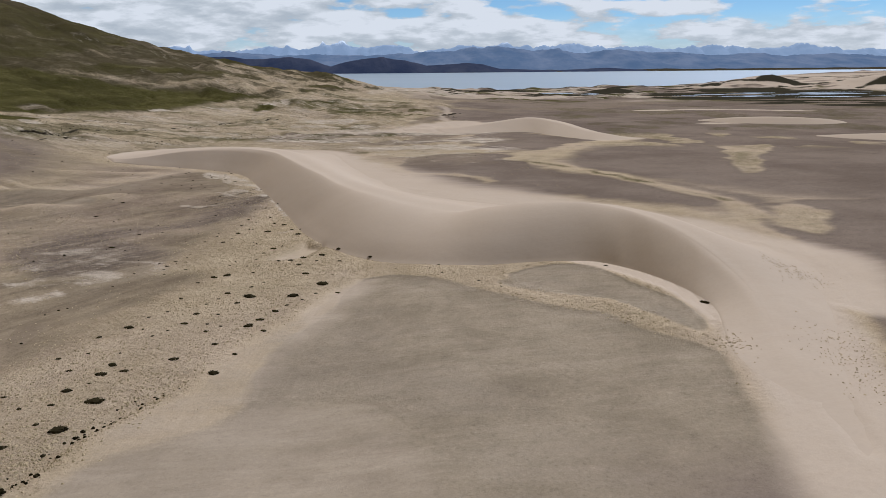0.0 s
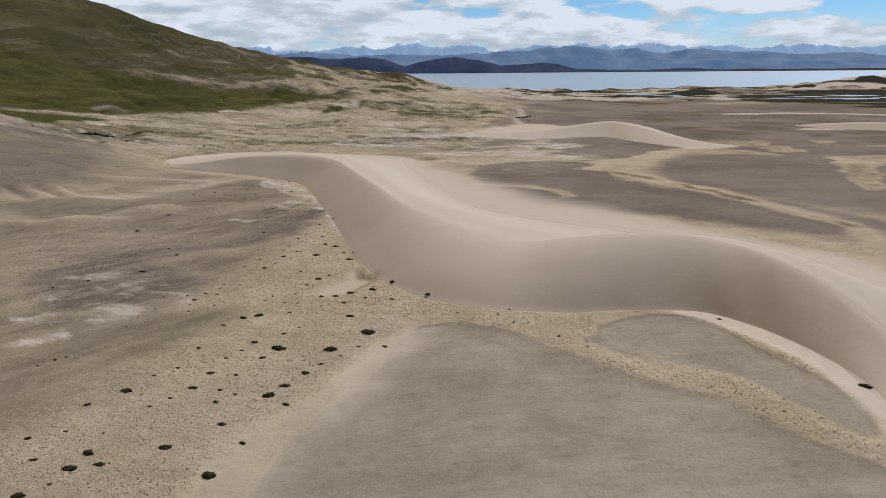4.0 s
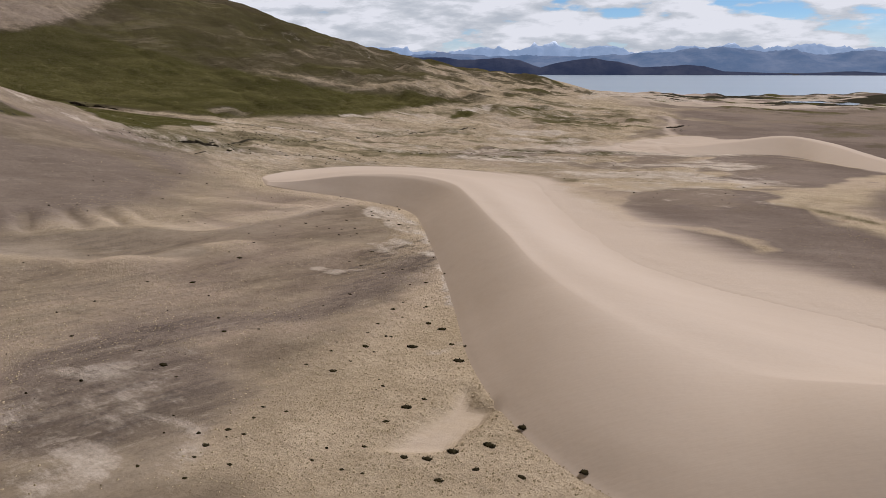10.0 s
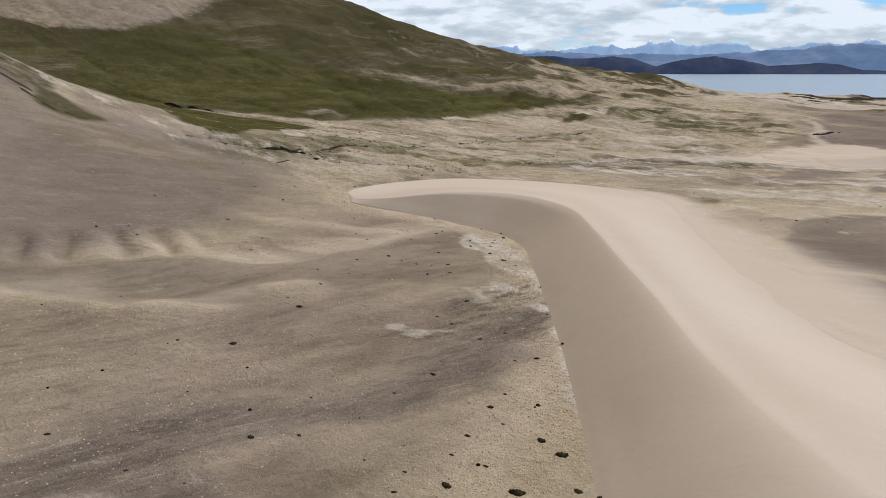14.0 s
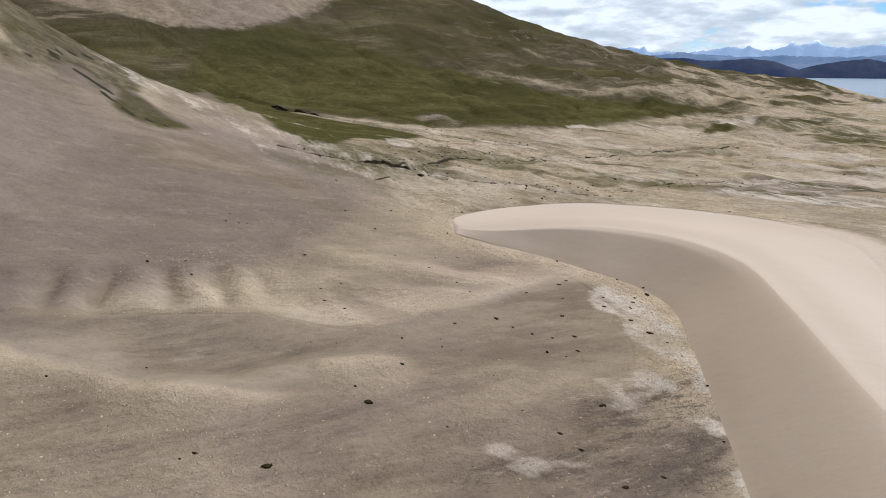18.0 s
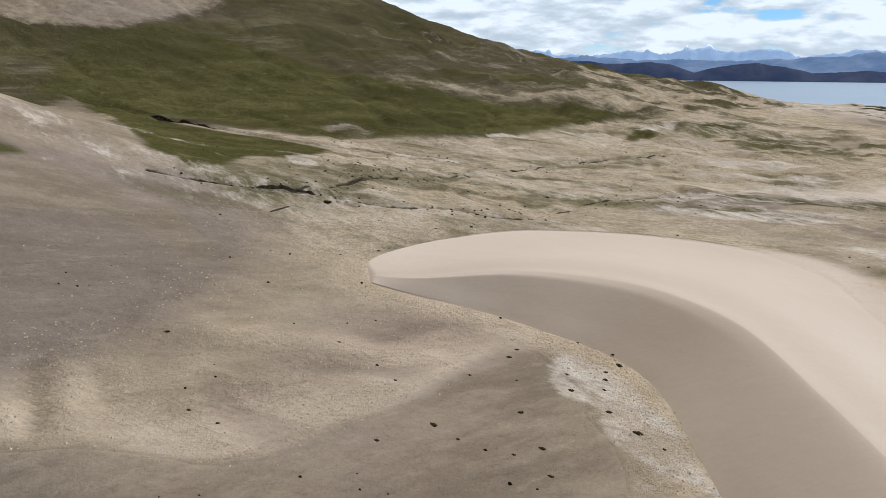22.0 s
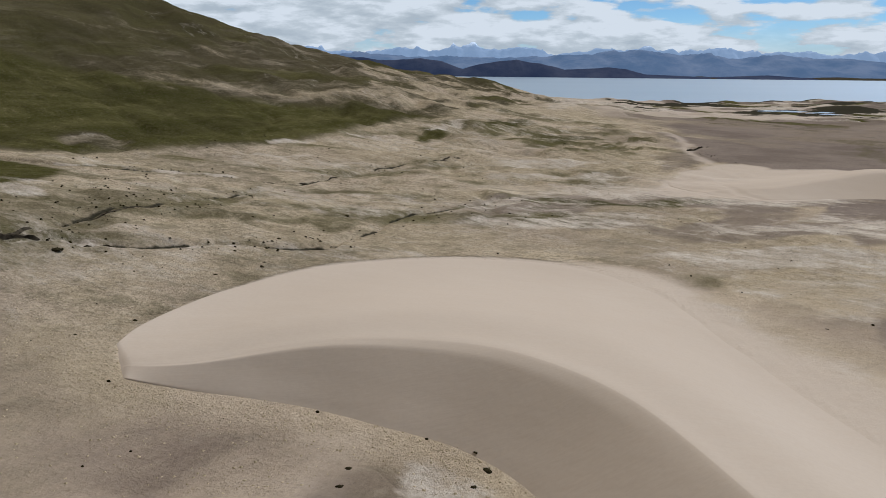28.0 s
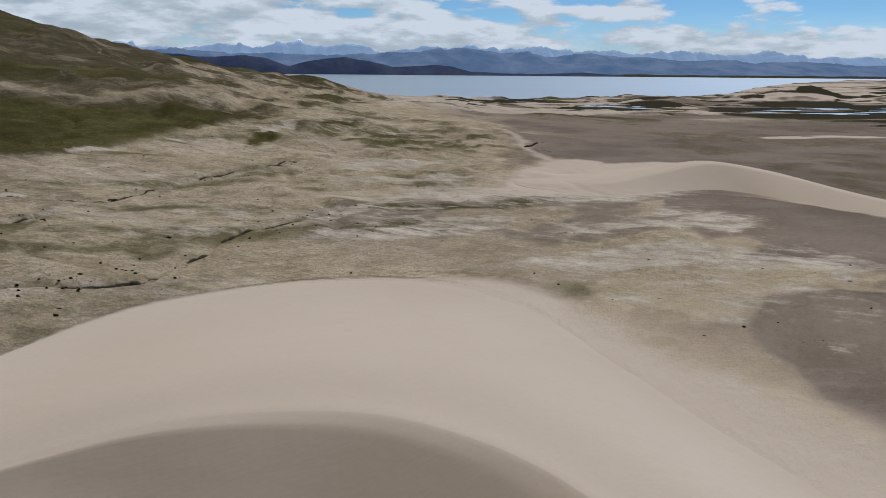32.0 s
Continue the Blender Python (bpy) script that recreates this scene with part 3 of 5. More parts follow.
# ---- mesh helpers ----
def mesh_from(name, verts, faces, material, shade=True):
    me = bpy.data.meshes.new(name)
    verts, faces = np.asarray(verts, np.float32), np.asarray(faces, np.int32)
    me.vertices.add(len(verts))
    me.vertices.foreach_set("co", verts.ravel())
    k = faces.shape[1]
    me.loops.add(faces.size)
    me.loops.foreach_set("vertex_index", faces.ravel())
    me.polygons.add(len(faces))
    me.polygons.foreach_set("loop_start", np.arange(0, faces.size, k, dtype=np.int32))
    me.update(calc_edges=True)
    me.polygons.foreach_set("use_smooth", np.full(len(faces), shade))
    me.materials.append(material)
    return me


def grid_faces(rows, cols):
    i = np.arange(rows * cols).reshape(rows, cols)
    return np.stack([i[:-1, :-1], i[:-1, 1:], i[1:, 1:], i[1:, :-1]], -1).reshape(-1, 4)


def add_masks(me, masks):
    for key, values in masks.items():
        me.attributes.new(key, "FLOAT", "POINT").data.foreach_set("value", np.asarray(values, np.float32).ravel())


# ---- ground ----
def masks_at(x, y):
    """How much of each kind of cover lies at each place."""
    z0 = np.zeros(np.shape(x))
    hill = hillness(x, y)
    n40, n90 = fbm(x, y, 40, 4, 31), fbm(x, y, 90, 4, 32)
    P = lambda c, soft=3, warp=4, seed=1, grain=14: patch(x, y, c, soft, warp, seed, grain)
    grey = P([(-15, 122), (-3, 125), (12, 118), (20, 107), (27, 100), (33, 91), (36, 85), (34, 71), (31, 52), (28, 30), (8, 30), (-2, 52), (-14, 62), (-22, 68), (-24, 74), (-22, 88), (-19, 100)], 3, 2, 41)
    grey = np.maximum(grey, P([(12, 122), (19, 128.4), (26.5, 128.6), (30.8, 122.5), (34.8, 111.5), (38, 105), (38, 96.5), (36.3, 90.6), (34.3, 90), (30.4, 97), (26.6, 105), (19.9, 108.4), (13.2, 114.6)], 1.3, 1, 42))
    veg = np.maximum(near_line(x, y, [(1.6, 121.5), (11, 112), (19, 104), (25.6, 100.5), (29.7, 94), (33.3, 88), (37.5, 86)], 5.5, 1.2, 43), P([(-18, 138), (-6, 130.5), (2, 127), (9, 121), (8, 113), (-1, 120), (-12, 126)], 2, 2, 43))
    grey = grey * (1 - 0.85 * veg)
    apron_low = P([(-36, 48), (-35, 56), (-32, 60), (-27, 63), (-22, 70), (-5, 66), (5, 40), (-10, 25), (-30, 25)], 3, 3, 140)
    apron_side = P([(-37, 53), (-36, 64), (-31, 75), (-25, 97), (-18, 118), (-13, 116), (-17, 92), (-22, 72), (-22, 62)], 2.5, 2.5, 141)
    grey = np.maximum(grey, 0.75 * np.maximum(apron_low, 0.66 * apron_side))
    # the broad dark plain past the dune
    mauve = np.maximum(z0, P([(-22, 262), (-14, 305), (-6, 338), (20, 344), (40, 300), (60, 266), (82, 236), (100, 212), (92, 196), (76, 196), (46, 216), (5, 240)], 18, 8, 46))
    mauve = np.maximum(mauve, 1.1 * P([(8, 382), (22, 378), (39, 366), (70, 380), (97, 424), (81, 450), (64, 476), (40, 490), (28, 486), (16, 440), (8, 404)], 4, 9, 47, 30))
    mauve = np.maximum(mauve, P([(55, 290), (110, 212), (125, 150), (100, 90), (70, 60), (60, 20), (700, 20), (900, 500), (640, 760), (260, 780), (110, 700), (70, 600), (120, 440), (88, 400), (70, 350)], 26, 30, 48, 60))
    mauve = np.maximum(mauve, P([(90, 205), (79, 150), (77, 127), (67, 101), (59, 82), (54, 60), (50, 20), (150, 20), (170, 200)], 4, 3, 184))
    spur = smooth(1.5, 9, rise(x, y, 322.6, -403.8, 42.3, 83.8, 181.7, 2.48)) * smooth(330, 250, y + 0.4 * (x + 200))
    grey = np.maximum(grey, 0.75 * P([(-143, 187), (-135, 198), (-125, 208), (-112, 213), (-107, 205), (-100, 196), (-115, 186), (-128, 182), (-140, 178)], 2.5, 2, 49))
    grey = np.maximum(grey, 0.9 * P([(-111, 213), (-104, 219), (-98, 234), (-96, 252), (-92, 261), (-81, 249), (-73, 240), (-72, 228), (-87, 219), (-99, 211), (-104, 209)], 3, 3, 52))
    grey = np.maximum(grey, 0.55 * P([(-58, 96), (-72, 120), (-70, 150), (-56, 140), (-52, 115)], 8, 6, 53))
    side = brink_side(x, y)
    zone = smooth(-86, -98, x) * smooth(160, 186, y) * smooth(268, 252, y)
    # near side of the brink greyed: its lee shade put into the colour
    grey = np.maximum(grey, zone * smooth(-15, -7, side) * smooth(1.5, -2.5, side) * (0.6 + 0.4 * n40))
    # sand hollow at the dune foot, greyed to match the slip face's shade
    grey = np.maximum(grey, 0.42 * P(POOL, 1.6, 0.8, 81, 6))
    mauve = np.maximum(mauve, spur * (0.95 + 0.2 * n40))
    # brown gravel left of the dune, bare in the hollows between low drifts
    open_left = smooth(-44, -64, x) * smooth(285, 262, y) * smooth(84, 118, y) * smooth(2, 12, from_line(x, y, spline(DUNE_FOOT[:12], 3)))
    brown = open_left * (0.50 + 0.5 * smooth(0.36, 0.60, n40))
    brown = np.maximum(brown * (1 - spur), 0.3 * spur)
    swept = P([(-96, 143), (-93, 156), (-84, 168), (-73, 182), (-64, 205), (-58, 226), (-52, 212), (-54, 200), (-60, 184), (-70, 168), (-78, 156), (-62, 146), (-60, 132), (-72, 124), (-90, 132)], 6, 8, 44, 18)
    brown = np.maximum(brown * (1 - 0.5 * swept), 0.45 * swept)
    mauve = np.maximum(mauve, 0.9 * swept * (0.6 + 0.4 * n40))
    scalp = P([(-76, 218), (-71, 223), (-67, 236), (-63, 237), (-57, 222), (-53, 212), (-57, 205), (-65, 201), (-70, 198), (-77, 195), (-75, 201), (-69, 208), (-72, 214)], 2.5, 4, 183, 9)
    swept = np.maximum(np.maximum(0.85 * swept, 0.22 * open_left), scalp)
    drifts = np.maximum(near_line(x, y, DRIFT_A, 6, 2.5, 104), np.maximum(near_line(x, y, DRIFT_B, 9, 3, 105), near_line(x, y, DRIFT_C, 9, 4, 106)))
    crestband = zone * smooth(-0.5, 1.5, side) * smooth(15, 5, side)
    hollow = np.maximum(P([(-150, 184), (-139, 194), (-124, 208), (-119, 209), (-112, 208), (-112, 203), (-113, 192), (-116, 190), (-126, 194), (-131, 191), (-138, 185), (-142, 180)], 1.6, 1.5, 50),
                        P([(-144, 243), (-139, 253), (-129, 261), (-122, 260), (-118, 254), (-124, 248), (-134, 243), (-140, 240)], 2.5, 2.5, 51))
    hollow = np.maximum(hollow, P([(-132, 233), (-125, 237), (-115, 238), (-103, 246), (-101, 245), (-103, 240), (-108, 239), (-116, 233), (-120, 229), (-127, 228)], 2.2, 2, 52))
    hollow = np.maximum(hollow, 0.9 * P([(-128, 227), (-127, 232), (-114, 225), (-105, 223), (-107, 219), (-114, 220), (-122, 223)], 1.8, 2, 53))
    hollow = np.maximum(hollow, 0.9 * P([(-136, 175), (-131, 179), (-127, 180), (-121, 182), (-123, 178), (-122, 174), (-120, 169), (-130, 166)], 2.5, 2, 54))
    hollow = np.maximum(hollow, 0.6 * P([(-123, 182), (-116, 184.5), (-111, 186), (-111, 184), (-118, 181)], 1.5, 1.0, 55))
    brown = brown * (1 - 0.6 * drifts) * (1 - 0.7 * crestband)
    brown = np.maximum(brown, 0.95 * hollow * (1 - 0.7 * drifts))
    mauve = np.maximum(mauve, 0.3 * hollow * (1 - drifts))
    brown = brown * (1 - 0.25 * hollow)
    # ripple troughs browned to stand for the ridges' shaded flanks
    brown = np.maximum(brown, 0.8 * np.maximum(-ripples(x, y), 0))
    swept = swept * (1 - hollow) * (1 - drifts)
    brown = np.maximum(brown, 0.5 * P([(-94, 396), (-72, 414), (-45, 412), (-28, 396), (-36, 382), (-67, 375)], 6, 6, 107))
    brown = np.maximum(brown, 0.9 * near_line(x, y, SPUR_EDGE, 14, 4, 108))
    mauve = np.maximum(mauve, 0.55 * near_line(x, y, SPUR_EDGE, 12, 4, 108))
    belt = smooth(285, 330, y) * smooth(480, 440, y) * smooth(-75, -50, x) * smooth(60, 30, x)
    brown = np.maximum(brown, 0.5 * belt * smooth(0.47, 0.57, strand(x, y, 0.9, 15, 144, 0.5)))
    grey = grey * (1 - 0.55 * zone * smooth(-2, 2, side) * smooth(16, 6, side))
    # the belt behind the dune
    grey = np.maximum(grey, 0.4 * P([(-128, 352), (-100, 372), (-70, 386), (-40, 392), (0, 376), (20, 352), (-20, 330), (-45, 352), (-75, 366), (-105, 362)], 8, 8, 54))
    mauve = np.maximum(mauve, 1.1 * P([(-19, 300), (-17, 316), (-11, 333), (-3, 348), (8, 353), (26, 350), (40, 316), (24, 276), (-8, 280)], 4, 6, 55, 20))
        # turf on the hill, thinning upwards and out into bare strips
    green = hill * (0.10 + 0.55 * smooth(0.44, 0.60, strand(x, y, 1.15, 38, 130)) * (1 - 0.3 * smooth(35, 90, plain(x, y))) + 0.15 * rills(x, y))
    green = np.maximum(green, hill * P([(-333, 346), (-400, 410), (-380, 480), (-308, 514), (-267, 542), (-211, 593), (-150, 645), (-172, 549), (-204, 460), (-222, 411), (-234, 394), (-287, 371)], 14, 12, 57, 30))
    green = np.maximum(green, P([(-344, 347), (-321, 362), (-270, 366), (-229, 374), (-213, 371), (-200, 340), (-202, 323), (-194, 304), (-192, 291), (-202, 293), (-224, 300), (-300, 350)], 3, 4, 58))
    top = P([(-222, 217), (-213, 236), (-220, 248), (-240, 264), (-330, 350), (-430, 350), (-330, 235), (-245, 212)], 5, 5, 150)
    mauve = mauve * (1 - 0.75 * top)
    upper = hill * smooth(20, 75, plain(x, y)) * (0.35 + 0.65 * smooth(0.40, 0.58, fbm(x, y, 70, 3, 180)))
    bald = P([(-520, 340), (-451, 385), (-412, 412), (-398, 470), (-430, 560), (-520, 620), (-640, 500)], 10, 12, 59, 40)
    green = green * (1 - bald)
    mauve = np.maximum(mauve, 0.42 * bald)
    valley = smooth(270, 300, y - 0.35 * (x + 130)) * smooth(-40, -75, x - 0.10 * (y - 400)) * (1 - hill) * smooth(900, 780, y)
    green = np.maximum(green, 0.60 * valley * smooth(12, 40, from_line(x, y, spline(DUNE_WIND[:9], 3))) * smooth(0.46, 0.66, strand(x, y, 0.45, 17, 133)))
    brown = np.maximum(brown, 0.22 * valley * smooth(0.48, 0.60, strand(x, y, 0.40, 30, 134)))
    green = np.maximum(green, valley * rills(x, y) * (0.1 + 0.4 * n40))
    green = np.maximum(green, near_line(x, y, GULLY_UPPER, 11, 6, 61) * (0.35 + 0.4 * n40))
    green = np.maximum(green, near_line(x, y, GULLY_CREEK, 3.5, 3, 62) * 0.6 * smooth(0.35, 0.55, n40))
    green = np.maximum(green, near_line(x, y, TRACK, 9, 6, 149) * (0.2 + 0.5 * n40))
    for line, w in (([(-165, 432), (-147, 454), (-126, 493), (-96, 536)], 8), ([(-95, 452), (-70, 458), (-40, 462), (-10, 470)], 6),
                    ([(-165, 556), (-145, 575), (-128, 590)], 9), ([(0, 620), (-30, 640), (-70, 660)], 12), ([(-140, 640), (-110, 655), (-85, 650)], 8)):
        green = np.maximum(green, 0.55 * near_line(x, y, line, w, 6, 63) * smooth(0.35, 0.5, n40))
    green = np.maximum(green, 0.6 * P([(-141, 367), (-129, 378), (-127, 368), (-132, 359)], 3, 3, 109))
    green = np.maximum(green, P([(-154, 588), (-140, 602), (-139, 557), (-145, 550)], 5, 5, 110))
    green = np.maximum(green, 0.72 * P([(-221, 248), (-214, 252), (-206, 253), (-200, 255), (-200, 245), (-203, 240), (-209, 239)], 1.5, 2, 151, 6))
    green = np.maximum(green, 0.5 * P([(-197, 294), (-202, 322), (-203, 343), (-195, 347), (-188, 331), (-172, 344), (-173, 316), (-180, 298), (-189, 286)], 5, 8, 152) * smooth(0.38, 0.55, n40))
    green = np.maximum(green, 0.85 * near_line(x, y, WET_STRIP[1:], 7, 3, 153) * smooth(0.36, 0.5, fbm(x, y, 12, 3, 154)))
    green = np.maximum(green, 0.9 * P([(-128, 636), (-113, 704), (-95, 711), (-103, 676), (-121, 628)], 8, 8, 155))
    green = np.maximum(green, 0.75 * P([(-100, 590), (-83, 656), (-65, 633), (-53, 594), (-68, 574), (-87, 586)], 9, 12, 156) * smooth(0.36, 0.52, n40))
    green = np.maximum(green, 0.85 * near_line(x, y, [(-78, 448), (-62, 448), (-50, 450), (-30, 455), (-9, 466)], 8, 5, 221) * smooth(0.40, 0.52, fbm(x, y, 9, 3, 222)))
    green = np.maximum(green, 0.4 * P([(-51, 362), (-37, 361), (-40, 347), (-50, 346)], 4, 4, 111))
    strip = near_line(x, y, STRIP, 8, 4, 112)
    mauve = mauve * (1 - strip) * (1 - near_line(x, y, [(32, 325), (55, 363), (82, 407), (98, 420)], 13, 6, 113))
    mauve = mauve * (1 - 0.8 * near_line(x, y, [(-12, 271), (7, 269), (18, 250)], 6, 4, 114)) * (1 - P([(-8, 412), (5, 401), (17, 410), (24, 398), (10, 384), (-4, 392)], 5, 5, 115))
    green = np.maximum(green, 0.62 * near_line(x, y, STRIP, 5.0, 3, 116) * smooth(0.30, 0.50, fbm(x, y, 18, 2, 117)))
    for k, ring in enumerate(([(151, 383), (185, 393), (150, 330), (131, 281), (118, 272), (122, 296), (136, 330)], [(198, 526), (215, 525), (192, 470), (176, 445), (182, 490)],
                              [(123, 528), (137, 528), (128, 490), (119, 463), (118, 500)], [(122, 446), (135, 462), (152, 470), (146, 452)], [(97, 204), (110, 204), (104, 180), (92, 160), (86, 174)])):
        spot = P(ring, 4, 5, 118 + k)
        mauve = mauve * (1 - spot)
        green = np.maximum(green, (0.20 if k == 4 else 0.44) * spot * smooth(0.4, 0.6, n40 + 0.08))
    mauve = np.maximum(mauve, 0.7 * P([(-13, 729), (54, 698), (58, 645), (11, 664)], 12, 10, 124))
    for k, (cx, cy) in enumerate(((250, 560), (260, 640), (215, 700), (120, 640), (310, 520))):
        r = 7 + 3 * (k % 3) + cy / 80
        ring = [(cx - r, cy - 2 * r), (cx + r, cy - r), (cx + 1.3 * r, cy + r), (cx, cy + 2.4 * r), (cx - 1.2 * r, cy + r)]
        spot = P(ring, 4, 7, 64 + k)
        mauve = mauve * (1 - spot)
        green = np.maximum(green, 0.42 * spot)
    spots = smooth(0.55, 0.66, fbm(x + 0.3 * y, y, 42, 4, 92)) * smooth(60, 120, x) * smooth(330, 430, y)
    mauve = mauve * (1 - spots)
    green = np.maximum(green, 0.42 * spots)
    ridge_back = P([(-245, 232), (-430, 350), (-343, 352), (-224, 262), (-219, 251), (-221, 244), (-212, 238), (-216, 228), (-223, 221)], 3, 4, 205)
    ridge_bare = P([(-224, 232), (-227, 241), (-220, 243), (-213, 235), (-217, 230)], 1.5, 1.5, 206, 5)
    spur_rim = near_line(x, y, [(-236, 206), (-223, 219), (-216, 226), (-210, 235), (-204, 240), (-199, 251), (-187, 260)], 9, 2, 218)
    mauve = np.maximum(np.maximum(mauve * (1 - 0.8 * ridge_back), 0.6 * ridge_bare), 0.8 * spur_rim)
    brown = np.maximum(brown * (1 - 0.7 * ridge_back), 0.9 * spur_rim)
    green = np.maximum(green, 0.55 * ridge_back * (1 - ridge_bare) * smooth(0.34, 0.54, fbm(x, y, 12, 3, 207)))
    # bare gravel and washed streaks below the scrubby slope
    low_gravel = P([(-76, 107), (-71, 109), (-67, 114), (-61, 121), (-54, 125), (-48, 128), (-44, 122), (-48, 112), (-50.7, 104), (-52.6, 91), (-53.7, 82), (-62, 78), (-72, 90)], 4, 3, 208)
    brown = np.maximum(brown, 0.95 * low_gravel)
    mauve = np.maximum(mauve, 0.8 * P([(-61.8, 90), (-62.8, 95.8), (-61.7, 99.3), (-58.9, 96), (-56.8, 88), (-57.3, 85)], 3, 2, 209))
    mauve = np.maximum(mauve, 0.26 * P([(-122, 158), (-98, 160), (-92, 183), (-87, 200), (-107, 214), (-128, 210), (-142, 196)], 8, 8, 210) * (1 - drifts))
    swept = np.maximum(swept, 0.4 * P([(-122, 150), (-96, 150), (-84, 168), (-78, 184), (-84, 200), (-104, 212), (-128, 208), (-142, 190)], 8, 8, 211) * (1 - drifts))
    # bare band across the hill, browner streaks over it, and the washed flats at its foot
    ragged = smooth(0.40, 0.56, strand(x, y, 1.15, 16, 191, 0.4))
    hill_band = P([(-290, 536), (-263, 574), (-248, 607), (-236, 669), (-262, 860), (-238, 908), (-183, 821), (-160, 850), (-185, 656), (-219, 602), (-242, 576), (-266, 534)], 12, 14, 190, 30) * (0.25 + 0.45 * ragged)
    hill_tan = P([(-365, 560), (-344, 613), (-310, 640), (-285, 650), (-296, 600), (-325, 560)], 14, 14, 192, 30) * (0.2 + 0.6 * ragged)
    hill_end = hill * smooth(590, 680, y) * smooth(-240, -190, x) * (0.15 + 0.65 * smooth(0.42, 0.58, fbm(x, y, 22, 4, 223)))
    thin = np.maximum(np.maximum(hill_band, 0.7 * hill_tan), hill_end)
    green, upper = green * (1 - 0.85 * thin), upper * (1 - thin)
    foot_pale = P([(-256, 422), (-250, 434), (-235, 439), (-230, 424), (-242, 413)], 4, 6, 193)
    green = green * (1 - 0.8 * foot_pale)
    green = np.maximum(green, 0.72 * P([(-127, 670), (-103, 717), (-95, 695), (-78, 671), (-51, 679), (-13, 689), (-9, 639), (-39, 599), (-67, 626), (-93, 601), (-121, 620)], 8, 12, 194, 20) * smooth(0.40, 0.56, strand(x, y, 0.7, 14, 195, 0.5)))
    knolls = np.maximum(P([(-113, 520), (-99, 545), (-82, 545), (-77, 523), (-93, 486), (-108, 482)], 5, 6, 196), P([(-53, 521), (-40, 561), (-26, 582), (-26, 545), (-44, 516)], 5, 6, 197))
    flats = P([(-118, 448), (-106, 470), (-85, 482), (-58, 486), (-34, 516), (-12, 560), (12, 588), (2, 545), (-20, 480), (-36, 466), (-80, 454)], 7, 7, 198, 20)
    fan = P([(-40, 474), (-28, 517), (-9, 557), (16, 585), (32, 572), (10, 530), (-8, 490), (-21, 468)], 4, 4, 199)
    mauve = mauve * (1 - 0.85 * np.maximum(np.maximum(knolls, flats), fan))
    green = green * (1 - 0.7 * np.maximum(knolls, fan))
    # bare silt
    pale = 0.62 * valley * smooth(0.46, 0.62, strand(x, y, 0.45, 18, 131))
    pale = np.maximum(pale, hill * (0.18 + 0.28 * smooth(560, 660, y)) * smooth(0.50, 0.64, strand(x, y, 1.15, 18, 132, 0.4)))
    pale = np.maximum(pale, 0.55 * belt * smooth(0.46, 0.58, strand(x, y, 0.7, 13, 145, 0.5)))
    pale = np.maximum(pale, 0.66 * P([(-62, 368), (-40, 378), (-29, 377), (-32, 364), (-46, 362)], 5, 8, 75))
    pale = np.maximum(pale, 0.9 * P([(-89, 257), (-90, 265), (-84, 265.5), (-76.5, 259.5), (-70, 250), (-64, 240), (-67, 238), (-72, 239), (-77, 244), (-81, 249), (-86, 251)], 1.5, 1.5, 76, 6))
    for k, (cx, cy, r) in enumerate(((-71.5, 236, 2), (-72.5, 225.5, 2.2), (-69, 229.5, 3.2), (-67.5, 226, 1.6), (-61, 230.5, 1.4), (-59, 223, 1.8), (-76, 202, 1.6), (-68, 221, 1.6), (-71, 202, 2.2), (-68, 204.5, 2.0))):
        pale = np.maximum(pale, 0.85 * P([(cx - 1.3 * r, cy - 0.5 * r), (cx - 0.3 * r, cy + r), (cx + 1.2 * r, cy + 0.5 * r), (cx + 0.4 * r, cy - r)], 1.2, 2.4, 160 + k, 4))
    pale = np.maximum(pale, 1.2 * near_line(x, y, [(-64, 240), (-59.5, 228.5), (-55, 218.5), (-50, 207), (-43, 189)], 3.0, 1.6, 171) * smooth(0.40, 0.55, fbm(x, y, 5, 2, 172)))
    pale = np.maximum(pale, 1.0 * near_line(x, y, WET_STRIP[:4], 4, 4, 173))
    pale = np.maximum(pale, 0.8 * P([(-198, 331), (-207, 351), (-201, 353), (-190, 338), (-193, 330)], 2.5, 3, 174))
    pale = np.maximum(pale, 0.4 * near_line(x, y, [(-198, 251), (-199, 265), (-193, 277), (-188, 286), (-179, 289)], 3.5, 2, 175))
    for ring, seed in (([(-73, 116), (-69, 126), (-64, 130), (-59, 127), (-61, 120), (-64, 116)], 212), ([(-76, 106), (-73.5, 112), (-69, 116), (-63, 113), (-67.6, 108), (-71, 104)], 213),
                       ([(-88, 140), (-82, 148), (-77, 150), (-75, 144), (-82, 137)], 215)):
        pale = np.maximum(pale, 0.8 * P(ring, 2.5, 6, seed, 7))
    pale = np.maximum(pale, 0.75 * P([(-81, 122), (-72, 126), (-59, 128), (-58, 122), (-63, 117), (-74, 118)], 3, 7, 176, 9))
    pale = np.maximum(pale, 0.7 * swept * smooth(0.52, 0.62, strand(x, y, 1.06, 9, 148, 0.4)))
    pale = np.maximum(pale, 0.62 * near_line(x, y, [(-80, 132), (-67, 136), (-58, 128), (-50, 122)], 7, 8, 77))
    pale = np.maximum(pale, 0.8 * near_line(x, y, [(-70, 232), (-68, 222), (-72, 226)], 4, 3, 78))
    pale = np.maximum(pale, 0.6 * near_line(x, y, [(-58, 168), (-50, 160), (-40, 166), (-36, 172)], 2.5, 2, 79))
